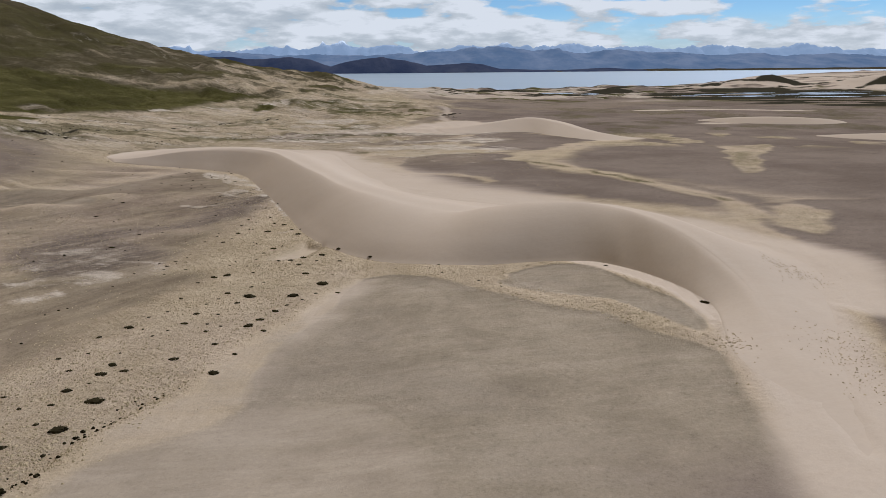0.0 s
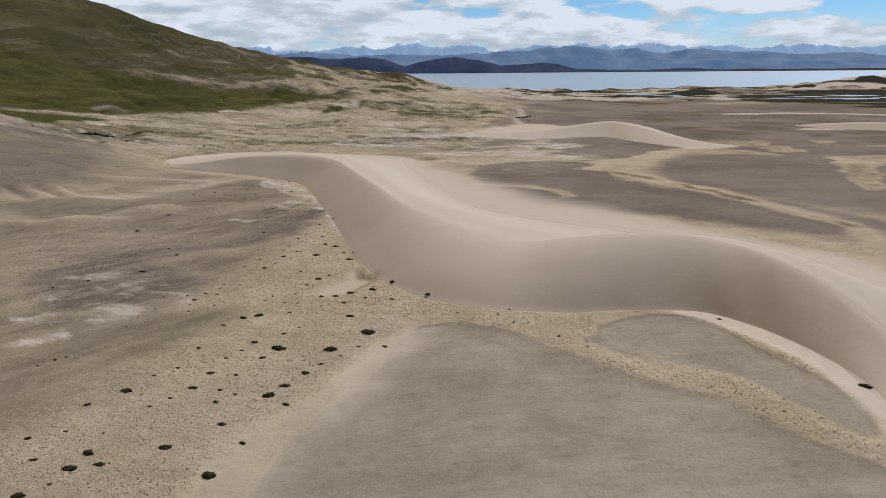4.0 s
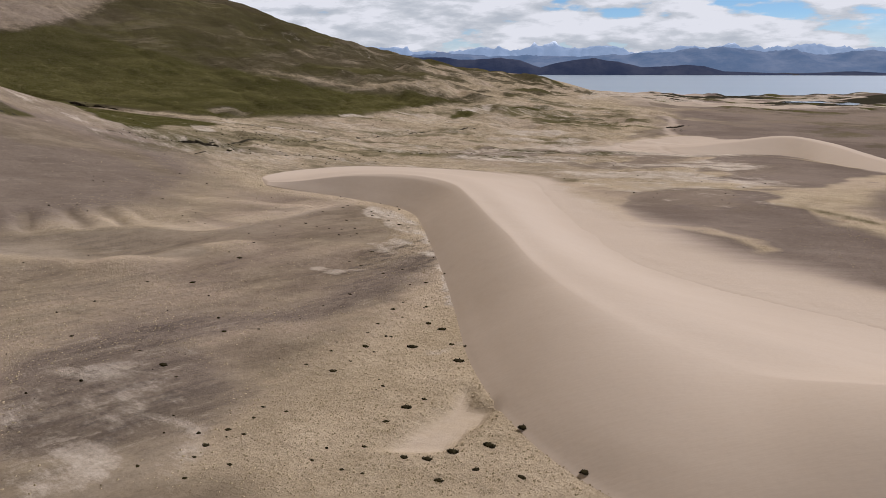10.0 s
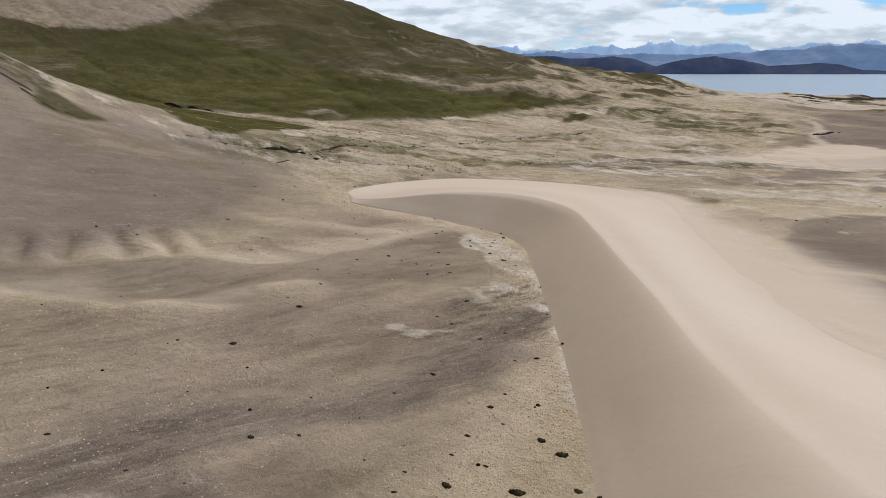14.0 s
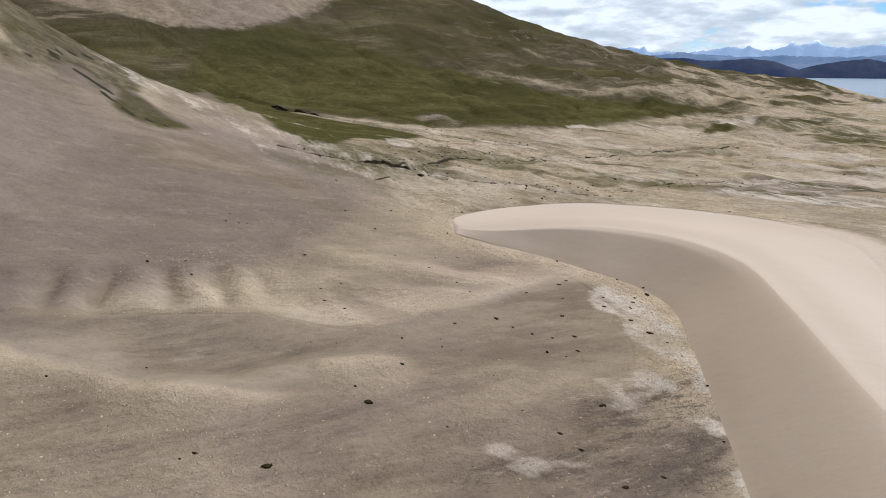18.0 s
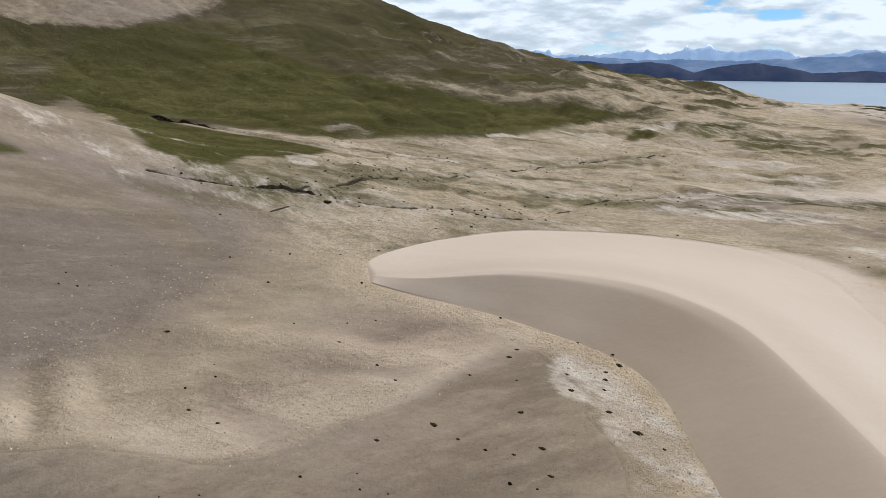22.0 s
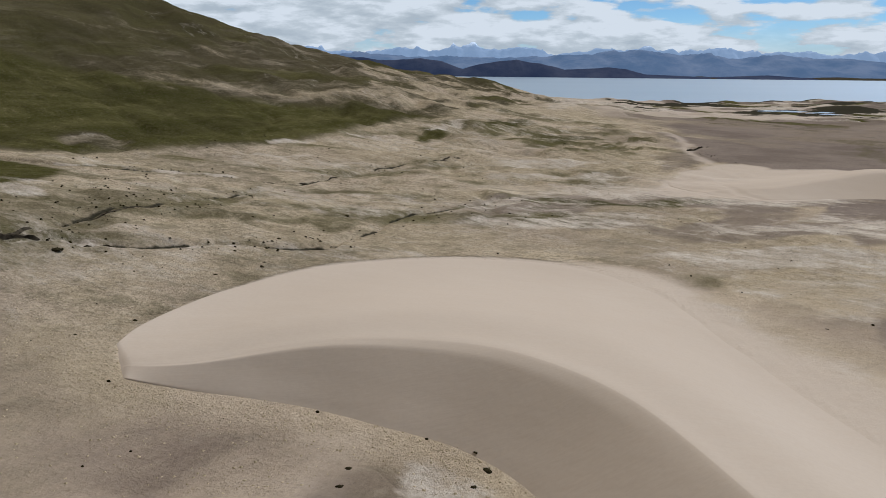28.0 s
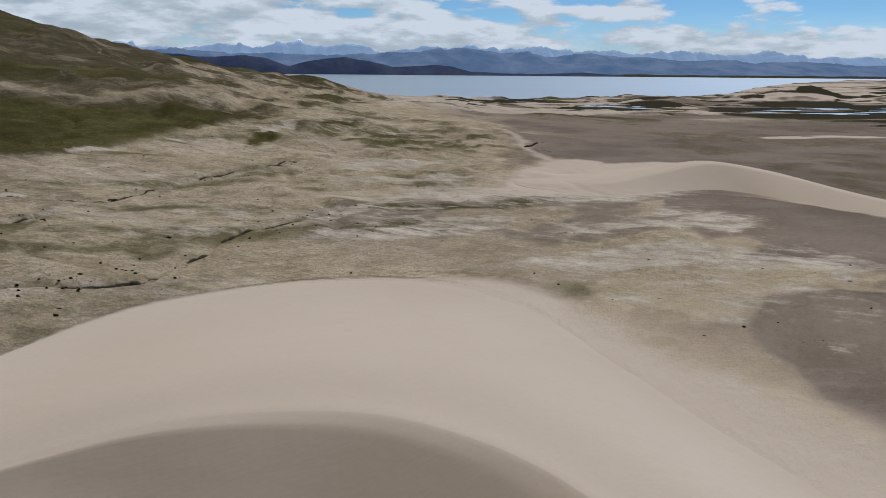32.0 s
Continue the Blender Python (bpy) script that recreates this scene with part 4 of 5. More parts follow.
    for line, w in (([(-200, 483), (-186, 506)], 8), ([(-178, 536), (-170, 542), (-160, 546)], 8), ([(-197, 455), (-186, 466), (-175, 474)], 8), ([(-149, 587), (-136, 646)], 9),
                    (TRACK[:4], 4), (GULLY_LOW[3:], 3.5)):
        pale = np.maximum(pale, 0.95 * near_line(x, y, line, w, 6, 80))
    silt = smooth(305, 350, y) * smooth(600, 540, y) * smooth(-125, -95, x) * smooth(70, 25, x) * (1 - hill) * smooth(6, 22, from_line(x, y, spline(DUNE_WIND[:8], 3)))
    pale = np.maximum(pale, silt * (0.46 + 0.4 * smooth(0.44, 0.60, strand(x, y, 0.5, 16, 219, 0.45))))
    mauve = np.maximum(mauve, 0.55 * silt * smooth(0.48, 0.60, strand(x, y, 0.6, 24, 220, 0.45)))
    skirt = P([(-50, 338), (-46, 325), (-41, 315), (-35.6, 303), (-32, 293), (-24, 276), (-16, 262), (-10, 262), (-18, 290), (-24, 306), (-26, 314), (-31, 318), (-34, 328), (-39, 338), (-45, 343)], 4, 5, 216, 10)
    pale = np.maximum(pale, 0.8 * skirt * (0.4 + 0.6 * smooth(0.40, 0.58, fbm(x, y, 9, 3, 217))))
    mauve, brown = mauve * (1 - 0.7 * skirt), brown * (1 - 0.6 * skirt)
    pale = np.maximum(pale, 0.35 * hill_band * smooth(0.46, 0.58, fbm(x, y, 12, 3, 200)))
    pale = np.maximum(pale, 0.42 * foot_pale)
    pale = np.maximum(pale, 0.42 * knolls)
    pale = np.maximum(pale, 0.55 * flats * smooth(0.38, 0.56, strand(x, y, 0.5, 12, 201, 0.5)))
    pale = np.maximum(pale, 0.8 * P([(-97, 880), (-82, 1010), (-56, 975), (-62, 880), (-88, 835)], 12, 10, 202))
    pale = np.maximum(pale, 0.95 * smooth(880, 1000, y) * smooth(2600, 2300, y) * smooth(-140, -60, x) * smooth(0.47, 0.55, strand(x, y, 0.12, 30, 203, 0.45)))
    # blown sand
    sand = 0.5 * P(POOL, 1.2, 0.8, 81, 6)
    sand = np.maximum(sand, 0.36 * np.maximum(apron_low, apron_side))
    brown = np.maximum(brown, 0.5 * P([(-66, 94), (-68, 108), (-58, 118), (-47, 121), (-49, 97), (-54, 83)], 5, 4, 143))
    # paler sand on drifts and brink lip, partly painting in their sunlit look
    sand = np.maximum(sand, np.maximum(0.16 * drifts, 0.26 * crestband))
    sand = np.maximum(sand, 0.32 * P([(-104, 268), (-95, 269), (-94, 254), (-98, 241), (-101, 230), (-104, 231), (-102, 243), (-102, 256)], 3, 2, 82))
    apron = from_line(x, y, spline(DUNE_WIND, 4)) / (0.4 + 20 * n40 * smooth(-85, -40, x) + 26 * smooth(-50, 0, x) * smooth(62, 20, x) + 3)
    inside = smooth(0.7, 1.0, P([*DUNE_FOOT, *DUNE_WIND[::-1]], 3, 0.01, 83))
    sand = np.maximum(sand, np.maximum(smooth(1.0, 0.0, apron) * 0.95 * smooth(-84, -56, x), inside) * smooth(270, 280, y + (x + 134) * 0.9))
    sand = np.maximum(sand, P([(39, 100), (37, 85), (35, 71), (31, 52), (26, 25), (44, 25), (50, 65), (56, 86), (62, 103), (66, 125), (50, 125)], 4, 2, 84))
    sand = np.maximum(sand, P([(24, 131.5), (28, 127.4), (32.2, 121.4), (37, 110), (38.6, 97), (38, 91.5), (42, 100), (41, 112), (36, 126), (29, 132.5)], 1.0, 0.6, 85))
    sand = np.maximum(sand, 0.5 * P([(-19, 125), (-13, 121), (-14, 106), (-18, 92), (-23, 92), (-22, 107)], 4, 5, 86))
    sand = np.maximum(sand, 0.85 * P([(-30, 500), (-22, 484), (6, 476), (40, 494), (62, 496), (80, 456), (96, 424), (125, 440), (104, 470), (100, 540), (90, 580), (60, 580), (10, 560)], 5, 5, 87))
    far = smooth(780, 950, y) * smooth(-120, -20, x)
    sand = np.maximum(sand, far * 0.62 * smooth(0.50, 0.60, fbm(x * 0.7, y, 60, 5, 136)))
    mauve = np.maximum(mauve, far * 0.7 * smooth(0.52, 0.44, fbm(x * 0.7, y, 60, 5, 136)))
    sand = np.maximum(sand, 0.8 * smooth(900, 1300, x + 0.3 * y) * smooth(700, 1000, y) * smooth(0.40, 0.52, strand(x, y, 0.1, 44, 137, 0.35)))
    sand = np.maximum(sand, 0.85 * P([(475, 1260), (700, 1600), (960, 1900), (1300, 1900), (1100, 1350), (760, 1170), (640, 1200), (538, 1225)], 30, 30, 181, 60) * smooth(0.36, 0.46, fbm(x, y, 50, 4, 182)))
    sand = np.maximum(sand, np.maximum(0.85 * fan, 0.40 * flats))
    sand = np.maximum(sand, 0.6 * near_line(x, y, [(-16, 731), (5, 707), (0, 624), (4, 580), (12, 571)], 9, 5, 204))
    for line in ([(215, 560), (255, 575), (300, 570)], [(330, 430), (370, 440), (420, 430)], [(200, 720), (280, 730), (360, 700)]):
        sand = np.maximum(sand, near_line(x, y, line, 14, 8, 88))
    green = np.maximum(green * (1 - far), far * 0.85 * smooth(0.50, 0.58, fbm(x, y, 55, 5, 37)))
    # gully cuts drawn dark, the shade inside them put into the colour
    dark = near_line(x, y, GULLY_MAIN, 1.7, 1.5, 21) * 0.85
    dark = np.maximum(dark, 1.0 * near_line(x, y, GULLY_LOW, 2.0, 3.0, 22) * smooth(0.42, 0.54, fbm(x, y, 10, 2, 38)))
    dark = np.maximum(dark, 0.3 * near_line(x, y, [(-44, 50), (-39, 56), (-37.5, 63), (-34, 70)], 1.0, 1.2, 26) * smooth(0.4, 0.6, fbm(x, y, 2.5, 2, 39)))
    # same painted shade, broken up, along the lesser cuts
    for line, seed in ((TRACK, 25), (GULLY_CREEK, 23), (GULLY_UPPER, 24)):
        dark = np.maximum(dark, 0.85 * near_line(x, y, line, 1.7, 3.0 if seed < 25 else 2.5, seed) * smooth(0.48, 0.58, fbm(x, y, 9, 2, seed + 150)))
    wet = P(MARSH, 30, 20, 89, 60)
    dark = np.maximum(dark, 1.1 * wet * smooth(0.38, 0.46, strand(x, y, 0.1, 34, 135, 0.35)))
    dark = np.maximum(dark, 0.85 * smooth(960, 1050, y) * smooth(2300, 2000, y) * smooth(-80, 0, x) * smooth(0.55, 0.61, strand(x, y, 0.12, 36, 224, 0.5)))
    sand, pale = sand * (1 - 0.6 * wet), pale * (1 - 0.3 * wet)
    for line in ([(-223, 220), (-225, 230), (-233, 241), (-239, 252)], [(-214, 240.5), (-209, 240.5), (-204, 242), (-200, 253)], [(-227, 236), (-221, 240), (-215, 243)]):
        dark = np.maximum(dark, 0.9 * near_line(x, y, line, 1.6, 1.5, 177) * smooth(0.42, 0.54, fbm(x, y, 4, 2, 178)))
    dry = np.maximum(hill, valley * (0.06 + 0.36 * smooth(0.42, 0.62, fbm(x + 0.4 * y, y, 50, 4, 96))) * (1 - 0.6 * smooth(-125, -90, x)))
    dry = dry * (1 - 0.75 * thin) * (1 - 0.55 * bald)
    wedge = P([(-218, 252), (-328, 350), (-300, 347), (-217, 295), (-202, 292), (-195, 285), (-194, 274), (-200, 265), (-201, 254), (-209, 252)], 2.5, 2.5, 146)
    dry = np.maximum(dry, 0.75 * P([(-430, 345), (-300, 240), (-228, 226), (-210, 237), (-196, 252), (-190, 275), (-200, 295), (-275, 342), (-330, 350)], 6, 5, 147) * (1 - wedge))
    brown = np.maximum(brown, 0.7 * wedge)
    brown = np.maximum(brown, 0.95 * P([(-205, 232), (-201, 242), (-195, 257), (-185, 264), (-175, 268), (-165, 266), (-162, 258), (-174, 250), (-181, 238), (-192, 230)], 3, 4, 157))
    mauve = mauve * (1 - 0.6 * wedge)
    green = green * (1 - 0.9 * wedge)
    dry = np.maximum(dry, 0.5 * far)
    open_plain = smooth(440, 520, y) * smooth(-110, -40, x - 0.05 * (y - 500)) * (1 - hill)
    mauve = np.maximum(mauve, open_plain * (1 - np.maximum(knolls, np.maximum(flats, fan))) * (0.10 + 0.45 * smooth(-20, 60, x) + 0.45 * smooth(0.42, 0.6, n90) * smooth(-90, 10, x)))
    dry = np.maximum(dry, open_plain * (0.12 + 0.2 * smooth(-20, 60, x)))
    worn = np.clip(np.maximum(valley, 0.8 * open_plain * smooth(70, -10, x)) + 0.8 * smooth(330, 380, y) * smooth(20, -10, x) * (1 - hill), 0, 1)
    over_there = smooth(3200, 3400, y)
    mauve, dark = np.maximum(mauve, over_there), np.maximum(dark, 0.55 * over_there)
    sand = sand * (1 - over_there)
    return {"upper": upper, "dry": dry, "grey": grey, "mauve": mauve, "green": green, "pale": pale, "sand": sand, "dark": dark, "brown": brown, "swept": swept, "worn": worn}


def axis(*pieces):
    """Grid lines from pieces (start, end, step at the start, step at the end)."""
    out = []
    for a, b, s0, s1 in pieces:
        v = a
        while v < b - 1e-6:
            out.append(v)
            v += s0 + (s1 - s0) * (v - a) / (b - a)
    out.append(pieces[-1][1])
    return np.array(out)


gx = axis((-4900, -700, 260, 22), (-700, -240, 14, 3.0), (-240, -150, 2.6, 1.3), (-150, 75, 1.15, 1.15), (75, 200, 1.4, 4), (200, 700, 4, 18), (700, 4900, 20, 260))
gy = axis((-900, 20, 90, 3), (20, 290, 1.15, 1.15), (290, 480, 1.2, 2.4), (480, 1000, 2.5, 8), (1000, 1600, 8, 30), (1600, 4950, 40, 150))
X, Y = np.meshgrid(gx, gy)
Z = land(X, Y) - 0.6 * smooth(0.97, 1.0, patch(X, Y, [*DUNE_FOOT, *DUNE_WIND[::-1]], 9, 0.01, 83))
cover = masks_at(X, Y)
hill_mask = hillness(X, Y)
verts = np.stack([X, Y, Z], -1).reshape(-1, 3)
faces = grid_faces(len(gy), len(gx))
on_hill = hill_mask.ravel()[faces].mean(1) > 0.5


def sheet(name, chosen):
    used, index = np.unique(chosen, return_inverse=True)
    me = mesh_from(name, verts[used], index.reshape(-1, 4), LAND)
    add_masks(me, {k: v.ravel()[used] for k, v in cover.items()})
    return new(name, me)


ground = tagged(sheet("ground", faces[~on_hill]), "dry sandy ground with straw-coloured tussock grass and grey gravel flats", "ground", kind="structure")
hill = tagged(sheet("grassy_hill", faces[on_hill]), "broad olive-green grassy hillside with bare tan patches above the valley", "hill")


# ---- dunes ----
DUNE_SKINS = []


def make_dune(name, foot, crest, wind, roundness, label, swells=(1, 1)):
    """A dune lofted through its stations: straight slip face, long smooth windward back; its rim runs into the ground."""
    f, c, w = (spline(k, 14) for k in (foot, crest, wind))
    blunt = np.interp(np.linspace(0, 1, len(c)), np.linspace(0, 1, len(roundness)), roundness)[:, None]
    brink = 26
    u = np.linspace(-0.05, 1, brink)
    v = np.linspace(0, 1, 61)[1:] ** 1.25
    lee = f[:, None] * (1 - u[None, :, None]) + c[:, None, :2] * u[None, :, None]
    back = c[:, None, :2] * (1 - v[None, :, None]) + w[:, None] * v[None, :, None]
    xy = np.concatenate([lee, back], 1)
    top = np.maximum(c[:, 2], 0)[:, None]
    swell_out = np.interp(np.linspace(0, 1, len(c)), np.linspace(0, 1, len(swells)), swells)[:, None]
    up = np.maximum(u, 0)
    brow = np.where(up < 0.84, 0.972 * up / 0.84, 0.972 + 0.028 * (up - 0.84) / 0.16)
    full = np.clip((swell_out - 1) / 0.1, 0, 1)
    rise_lee = np.where(u < 0, np.minimum(top * u, 5 * u), top * (full * (1 - (1 - up) ** swell_out) + (1 - full) * brow))
    shoulder = 0.96 + 0.04 * np.exp(-((v / 0.05) ** 2)) + 0.03 * np.exp(-(((v - 0.22) / 0.10) ** 2))
    rise_back = top * ((0.5 + 0.5 * np.cos(math.pi * v)) ** (0.9 + 0.5 * v) * shoulder)[None]
    h = np.concatenate([rise_lee, rise_back], 1)
    soft = h.copy()
    for _ in range(14):
        soft[:, 8:60] = (soft[:, 7:59] + 2 * soft[:, 8:60] + soft[:, 9:61]) / 4
    h = h * (1 - blunt) + soft * blunt
    s = np.concatenate([u, 1 + v])[None]
    ends = np.linspace(0, 1, len(c))[:, None]
    crisp = smooth(0.30, 0.23, ends)
    to_rim = (2 - s) * np.linalg.norm(w - c[:, :2], axis=1)[:, None]
    sink = crisp * 0.60 * smooth(1.93, 2.0, s) + (1 - crisp) * (0.06 + 0.55 * fbm(xy[..., 0], xy[..., 1], 11, 4, 190)) * smooth(17.0, 0.0, to_rim)
    sink = np.maximum(sink, 0.5 * smooth(0.012, 0, ends) + 0.6 * smooth(0.94, 1, ends))
    x, y = xy[..., 0], xy[..., 1]
    swell = 0.35 * (fbm(x, y, 20, 2, 91) - 0.5) * smooth(1.0, 1.3, s) * smooth(2.0, 1.8, s)
    z = plain(x, y) + 0.05 + h - sink + swell
    flat = smooth(0.0, 3.0, h)
    z = z * flat + (1 - flat) * (land(x, y) + 0.07 + 0.07 * crisp + h - sink)
    verts = np.stack([x, y, z], -1)
    du, dv = np.gradient(verts, axis=0), np.gradient(verts, axis=1)
    normal = np.cross(dv, du)
    normal *= np.where(normal[..., 2:] < 0, -1, 1) / (np.linalg.norm(normal, axis=-1, keepdims=True) + 1e-9)
    DUNE_SKINS.append((verts, x.shape))
    dune = tagged(new(name), label, "sand dune", "dunes of the plain")
    dune.location = (*c[len(c) // 2, :2], float(plain(*c[len(c) // 2, :2])))
    for part_name, cols, text in (("slip_face", slice(0, brink), "shaded smooth slip face of fine sand"), ("windward_slope", slice(brink - 1, None), "pale wind-swept back of the dune")):
        v3 = verts[:, cols].reshape(-1, 3) - np.array(dune.location)
        me = mesh_from(part_name, v3, grid_faces(*x[:, cols].shape)[:, ::-1], SAND)
        me.normals_split_custom_set_from_vertices(normal[:, cols].reshape(-1, 3))
        ob = tagged(new(part_name, me), text)
        ob.parent = dune
    return dune


make_dune("sand_dune", DUNE_FOOT, DUNE_CREST, DUNE_WIND, [0.1, 0.1, 0.15, 0.2, 0.3, 0.45, 0.5, 0.35, 0.25, 0.5, 1, 1], "long pale sand dune with a winding crest and smooth slip face",
          [1, 1, 1.05, 1.1, 1.15, 1.4, 1.9, 1.9, 1.4, 1.15, 1, 1])
make_dune("sand_dune",
          [(-29, 503), (-10, 482), (10, 480), (34, 490), (60, 494), (74, 468), (90, 440), (116, 428)],
          [(-29, 505, 0.1), (-10, 502, 1.0), (9, 495, 2.5), (36, 510, 5.2), (64, 521, 8.2), (83, 498, 6.6), (97, 460, 3.0), (121, 434, 0.1)],
          [(-29, 508), (-12, 526), (6, 542), (40, 566), (76, 580), (106, 545), (116, 480), (124, 440)], [0.2, 0.3, 0.1], "smaller pale sand dune beside dark gravel plain")


for foot, crest, wind in (
        ([(214, 590), (232, 566), (262, 552), (300, 548), (325, 560)], [(215, 594, 0.1), (236, 576, 3.2), (266, 566, 4.6), (302, 560, 3.2), (326, 566, 0.1)], [(216, 598), (240, 606), (272, 602), (310, 592), (328, 572)]),
        ([(238, 446), (252, 424), (272, 406), (304, 392), (345, 398)], [(239, 449, 0.1), (258, 432, 2.4), (282, 416, 3.8), (312, 404, 3.0), (347, 402, 0.1)], [(240, 452), (268, 452), (300, 438), (334, 424), (349, 406)])):
    make_dune("sand_dune", foot, crest, wind, [0.6, 0.8, 0.6], "low pale sand dune far out on the plain")


# ---- lake and far mountains ----
def make_lake_sheet():
    x = np.linspace(-900, 4900, 60)
    y0 = shore_y(x) - 60
    rows = np.linspace(0, 1, 40)[:, None]
    yy = y0 + (FAR_SHORE + 30 - y0) * rows
    xx = np.broadcast_to(x, yy.shape)
    me = mesh_from("lake", np.stack([xx, yy, np.full(yy.shape, LAKE_Z)], -1).reshape(-1, 3), grid_faces(*yy.shape), WATER)
    return tagged(new("lake", me), "wide pale blue lake before far mountains", "lake", kind="structure")


make_lake_sheet()


def ridge_noise(x, scale, seed):
    t = 0
    for k in range(5):
        t = t + (1 - np.abs(2 * value_noise(x, np.zeros_like(x) + 3.1 * k, scale / 2**k, seed + k) - 1)) / 1.9**k
    return t / 2.0


def make_range(name, y0, depth, x_span, profile, rough, scale, material, label, seed):
    """A chain of mountains: crest heights along x, falling to its foot on both sides, with spurs."""
    x = np.linspace(*x_span, 640)
    v = np.linspace(-1, 1, 40)[:, None]
    top = np.interp(x, [p[0] for p in profile], [p[1] for p in profile])
    xx = np.broadcast_to(x, (40, len(x)))
    yy = y0 + depth * v + 0 * xx
    fall = np.clip(1 - np.abs(v), 0, 1) ** 0.8
    spur = ridge_noise(x[None] + 0.35 * yy, scale, seed) - 0.5
    crestline = np.abs(v) < 0.08
    zz = -4 + (top + 4) * fall * (1 + rough * spur * np.where(crestline, 0.5, 1.6)) + rough * top * 0.5 * fall * (fbm(xx, yy, scale * 0.35, 4, seed) - 0.5)
    me = mesh_from(name, np.stack([xx, yy, zz], -1).reshape(-1, 3), grid_faces(*zz.shape), material)
    return tagged(new(name, me), label, "mountains", kind="structure")


# third colour is distance haze given as emission; bluish rock tones add to it
DARK = make_rock("hazed_dark_hill_rock", (0.012, 0.013, 0.020), (0.045, 0.044, 0.050), (0.020, 0.031, 0.066))
BLUE = make_rock("haze_blue_mountain_rock", (0.030, 0.036, 0.048), (0.105, 0.105, 0.115), (0.078, 0.135, 0.240))
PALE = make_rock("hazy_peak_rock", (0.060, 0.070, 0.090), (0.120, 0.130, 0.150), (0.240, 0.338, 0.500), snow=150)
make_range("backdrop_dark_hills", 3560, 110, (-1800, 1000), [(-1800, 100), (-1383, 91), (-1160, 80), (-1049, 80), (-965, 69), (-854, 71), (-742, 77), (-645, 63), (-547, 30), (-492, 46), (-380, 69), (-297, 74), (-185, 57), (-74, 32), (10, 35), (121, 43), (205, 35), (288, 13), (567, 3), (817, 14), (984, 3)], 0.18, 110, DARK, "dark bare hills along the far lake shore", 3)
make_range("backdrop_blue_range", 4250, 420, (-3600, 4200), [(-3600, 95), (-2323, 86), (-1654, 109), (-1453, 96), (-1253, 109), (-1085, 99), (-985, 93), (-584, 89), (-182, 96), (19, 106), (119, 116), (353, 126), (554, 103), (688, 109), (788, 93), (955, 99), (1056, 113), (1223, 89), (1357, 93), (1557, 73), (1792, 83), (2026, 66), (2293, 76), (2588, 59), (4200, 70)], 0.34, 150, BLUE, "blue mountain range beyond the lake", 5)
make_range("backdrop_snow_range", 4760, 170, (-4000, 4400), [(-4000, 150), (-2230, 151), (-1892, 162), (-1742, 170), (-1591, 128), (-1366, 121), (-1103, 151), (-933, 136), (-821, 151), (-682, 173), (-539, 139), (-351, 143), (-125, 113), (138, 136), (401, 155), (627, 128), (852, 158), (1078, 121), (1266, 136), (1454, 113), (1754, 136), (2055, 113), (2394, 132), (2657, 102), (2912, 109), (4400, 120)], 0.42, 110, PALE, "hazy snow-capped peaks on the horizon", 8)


# ---- shrubs ----
def shrub_mesh(name, seed):
    """A low cushion of leafy clumps on a few stems, one metre across."""
    rng = np.random.default_rng(seed)
    bm = bmesh.new()
    lobes = [(0.0, 0.0, 0.0, 0.34)]
    for k in range(5 + seed % 3):
        a = rng.uniform(0, 6.283)
        d = rng.uniform(0.14, 0.34)
        lobes.append((d * 1.2 * math.cos(a), d * math.sin(a) * 0.85, 0, rng.uniform(0.10, 0.26)))
    for x, y, z, r in lobes:
        got = bmesh.ops.create_icosphere(bm, subdivisions=2, radius=r)
        for q in got["verts"]:
            q.co *= 1 + 0.34 * (noise.noise(q.co * 9 + Vector((x * 7, y * 7, seed))))
            q.co.z = q.co.z * 0.85 + r * 0.42
            q.co.x += x
            q.co.y += y
    for k in range(110):
        a, b = rng.uniform(0, 6.283), rng.uniform(0.1, 1.4)
        x, y, z, r = lobes[rng.integers(len(lobes))]
        d = Vector((math.cos(a) * math.cos(b), math.sin(a) * math.cos(b), math.sin(b) * 0.85))
        c = Vector((x, y, r * 0.42)) + d * r * rng.uniform(0.95, 1.18)
        side = d.cross(Vector((0, 0, 1))).normalized() * rng.uniform(0.03, 0.06)
        tip = d * rng.uniform(0.05, 0.12) + Vector((0, 0, 0.03))
        bm.faces.new([bm.verts.new(p) for p in (c - side, c + side, c + tip)])
    me = bpy.data.meshes.new(name)
    bm.to_mesh(me)
    bm.free()
    me.materials.append(LEAF)
    return me


SHRUB_MESHES = [shrub_mesh("shrub", s) for s in range(6)]

SHRUBS_SLOPE_A = [
    (-43.4, 60.8, 0.9), (-39.7, 64.2, 1.6), (-42.8, 65.6, 0.6), (-46.7, 69.3, 0.6), (-43.7, 70.2, 0.6), (-39.1, 71.1, 1.7),
    (-50.2, 72.4, 0.6), (-43.9, 73.9, 1.1), (-42.3, 76.0, 0.5), (-28.3, 78.6, 1.3), (-42.2, 78.7, 1.1), (-39.7, 79.7, 0.9),
    (-46.6, 79.9, 0.7), (-42.1, 81.6, 1.1), (-35.0, 83.3, 1.1), (-50.1, 83.8, 0.7), (-27.5, 84.8, 0.6), (-47.1, 85.6, 0.5),
    (-31.2, 88.5, 0.8), (-41.2, 91.9, 0.5), (-48.8, 91.9, 0.8), (-34.2, 93.8, 0.8), (-26.0, 94.0, 0.8), (-39.9, 94.2, 0.5),
    (-32.7, 95.9, 0.5), (-46.3, 95.9, 1.3), (-28.8, 96.1, 1.3), (-35.1, 97.0, 0.6), (-38.6, 97.2, 0.9),
]
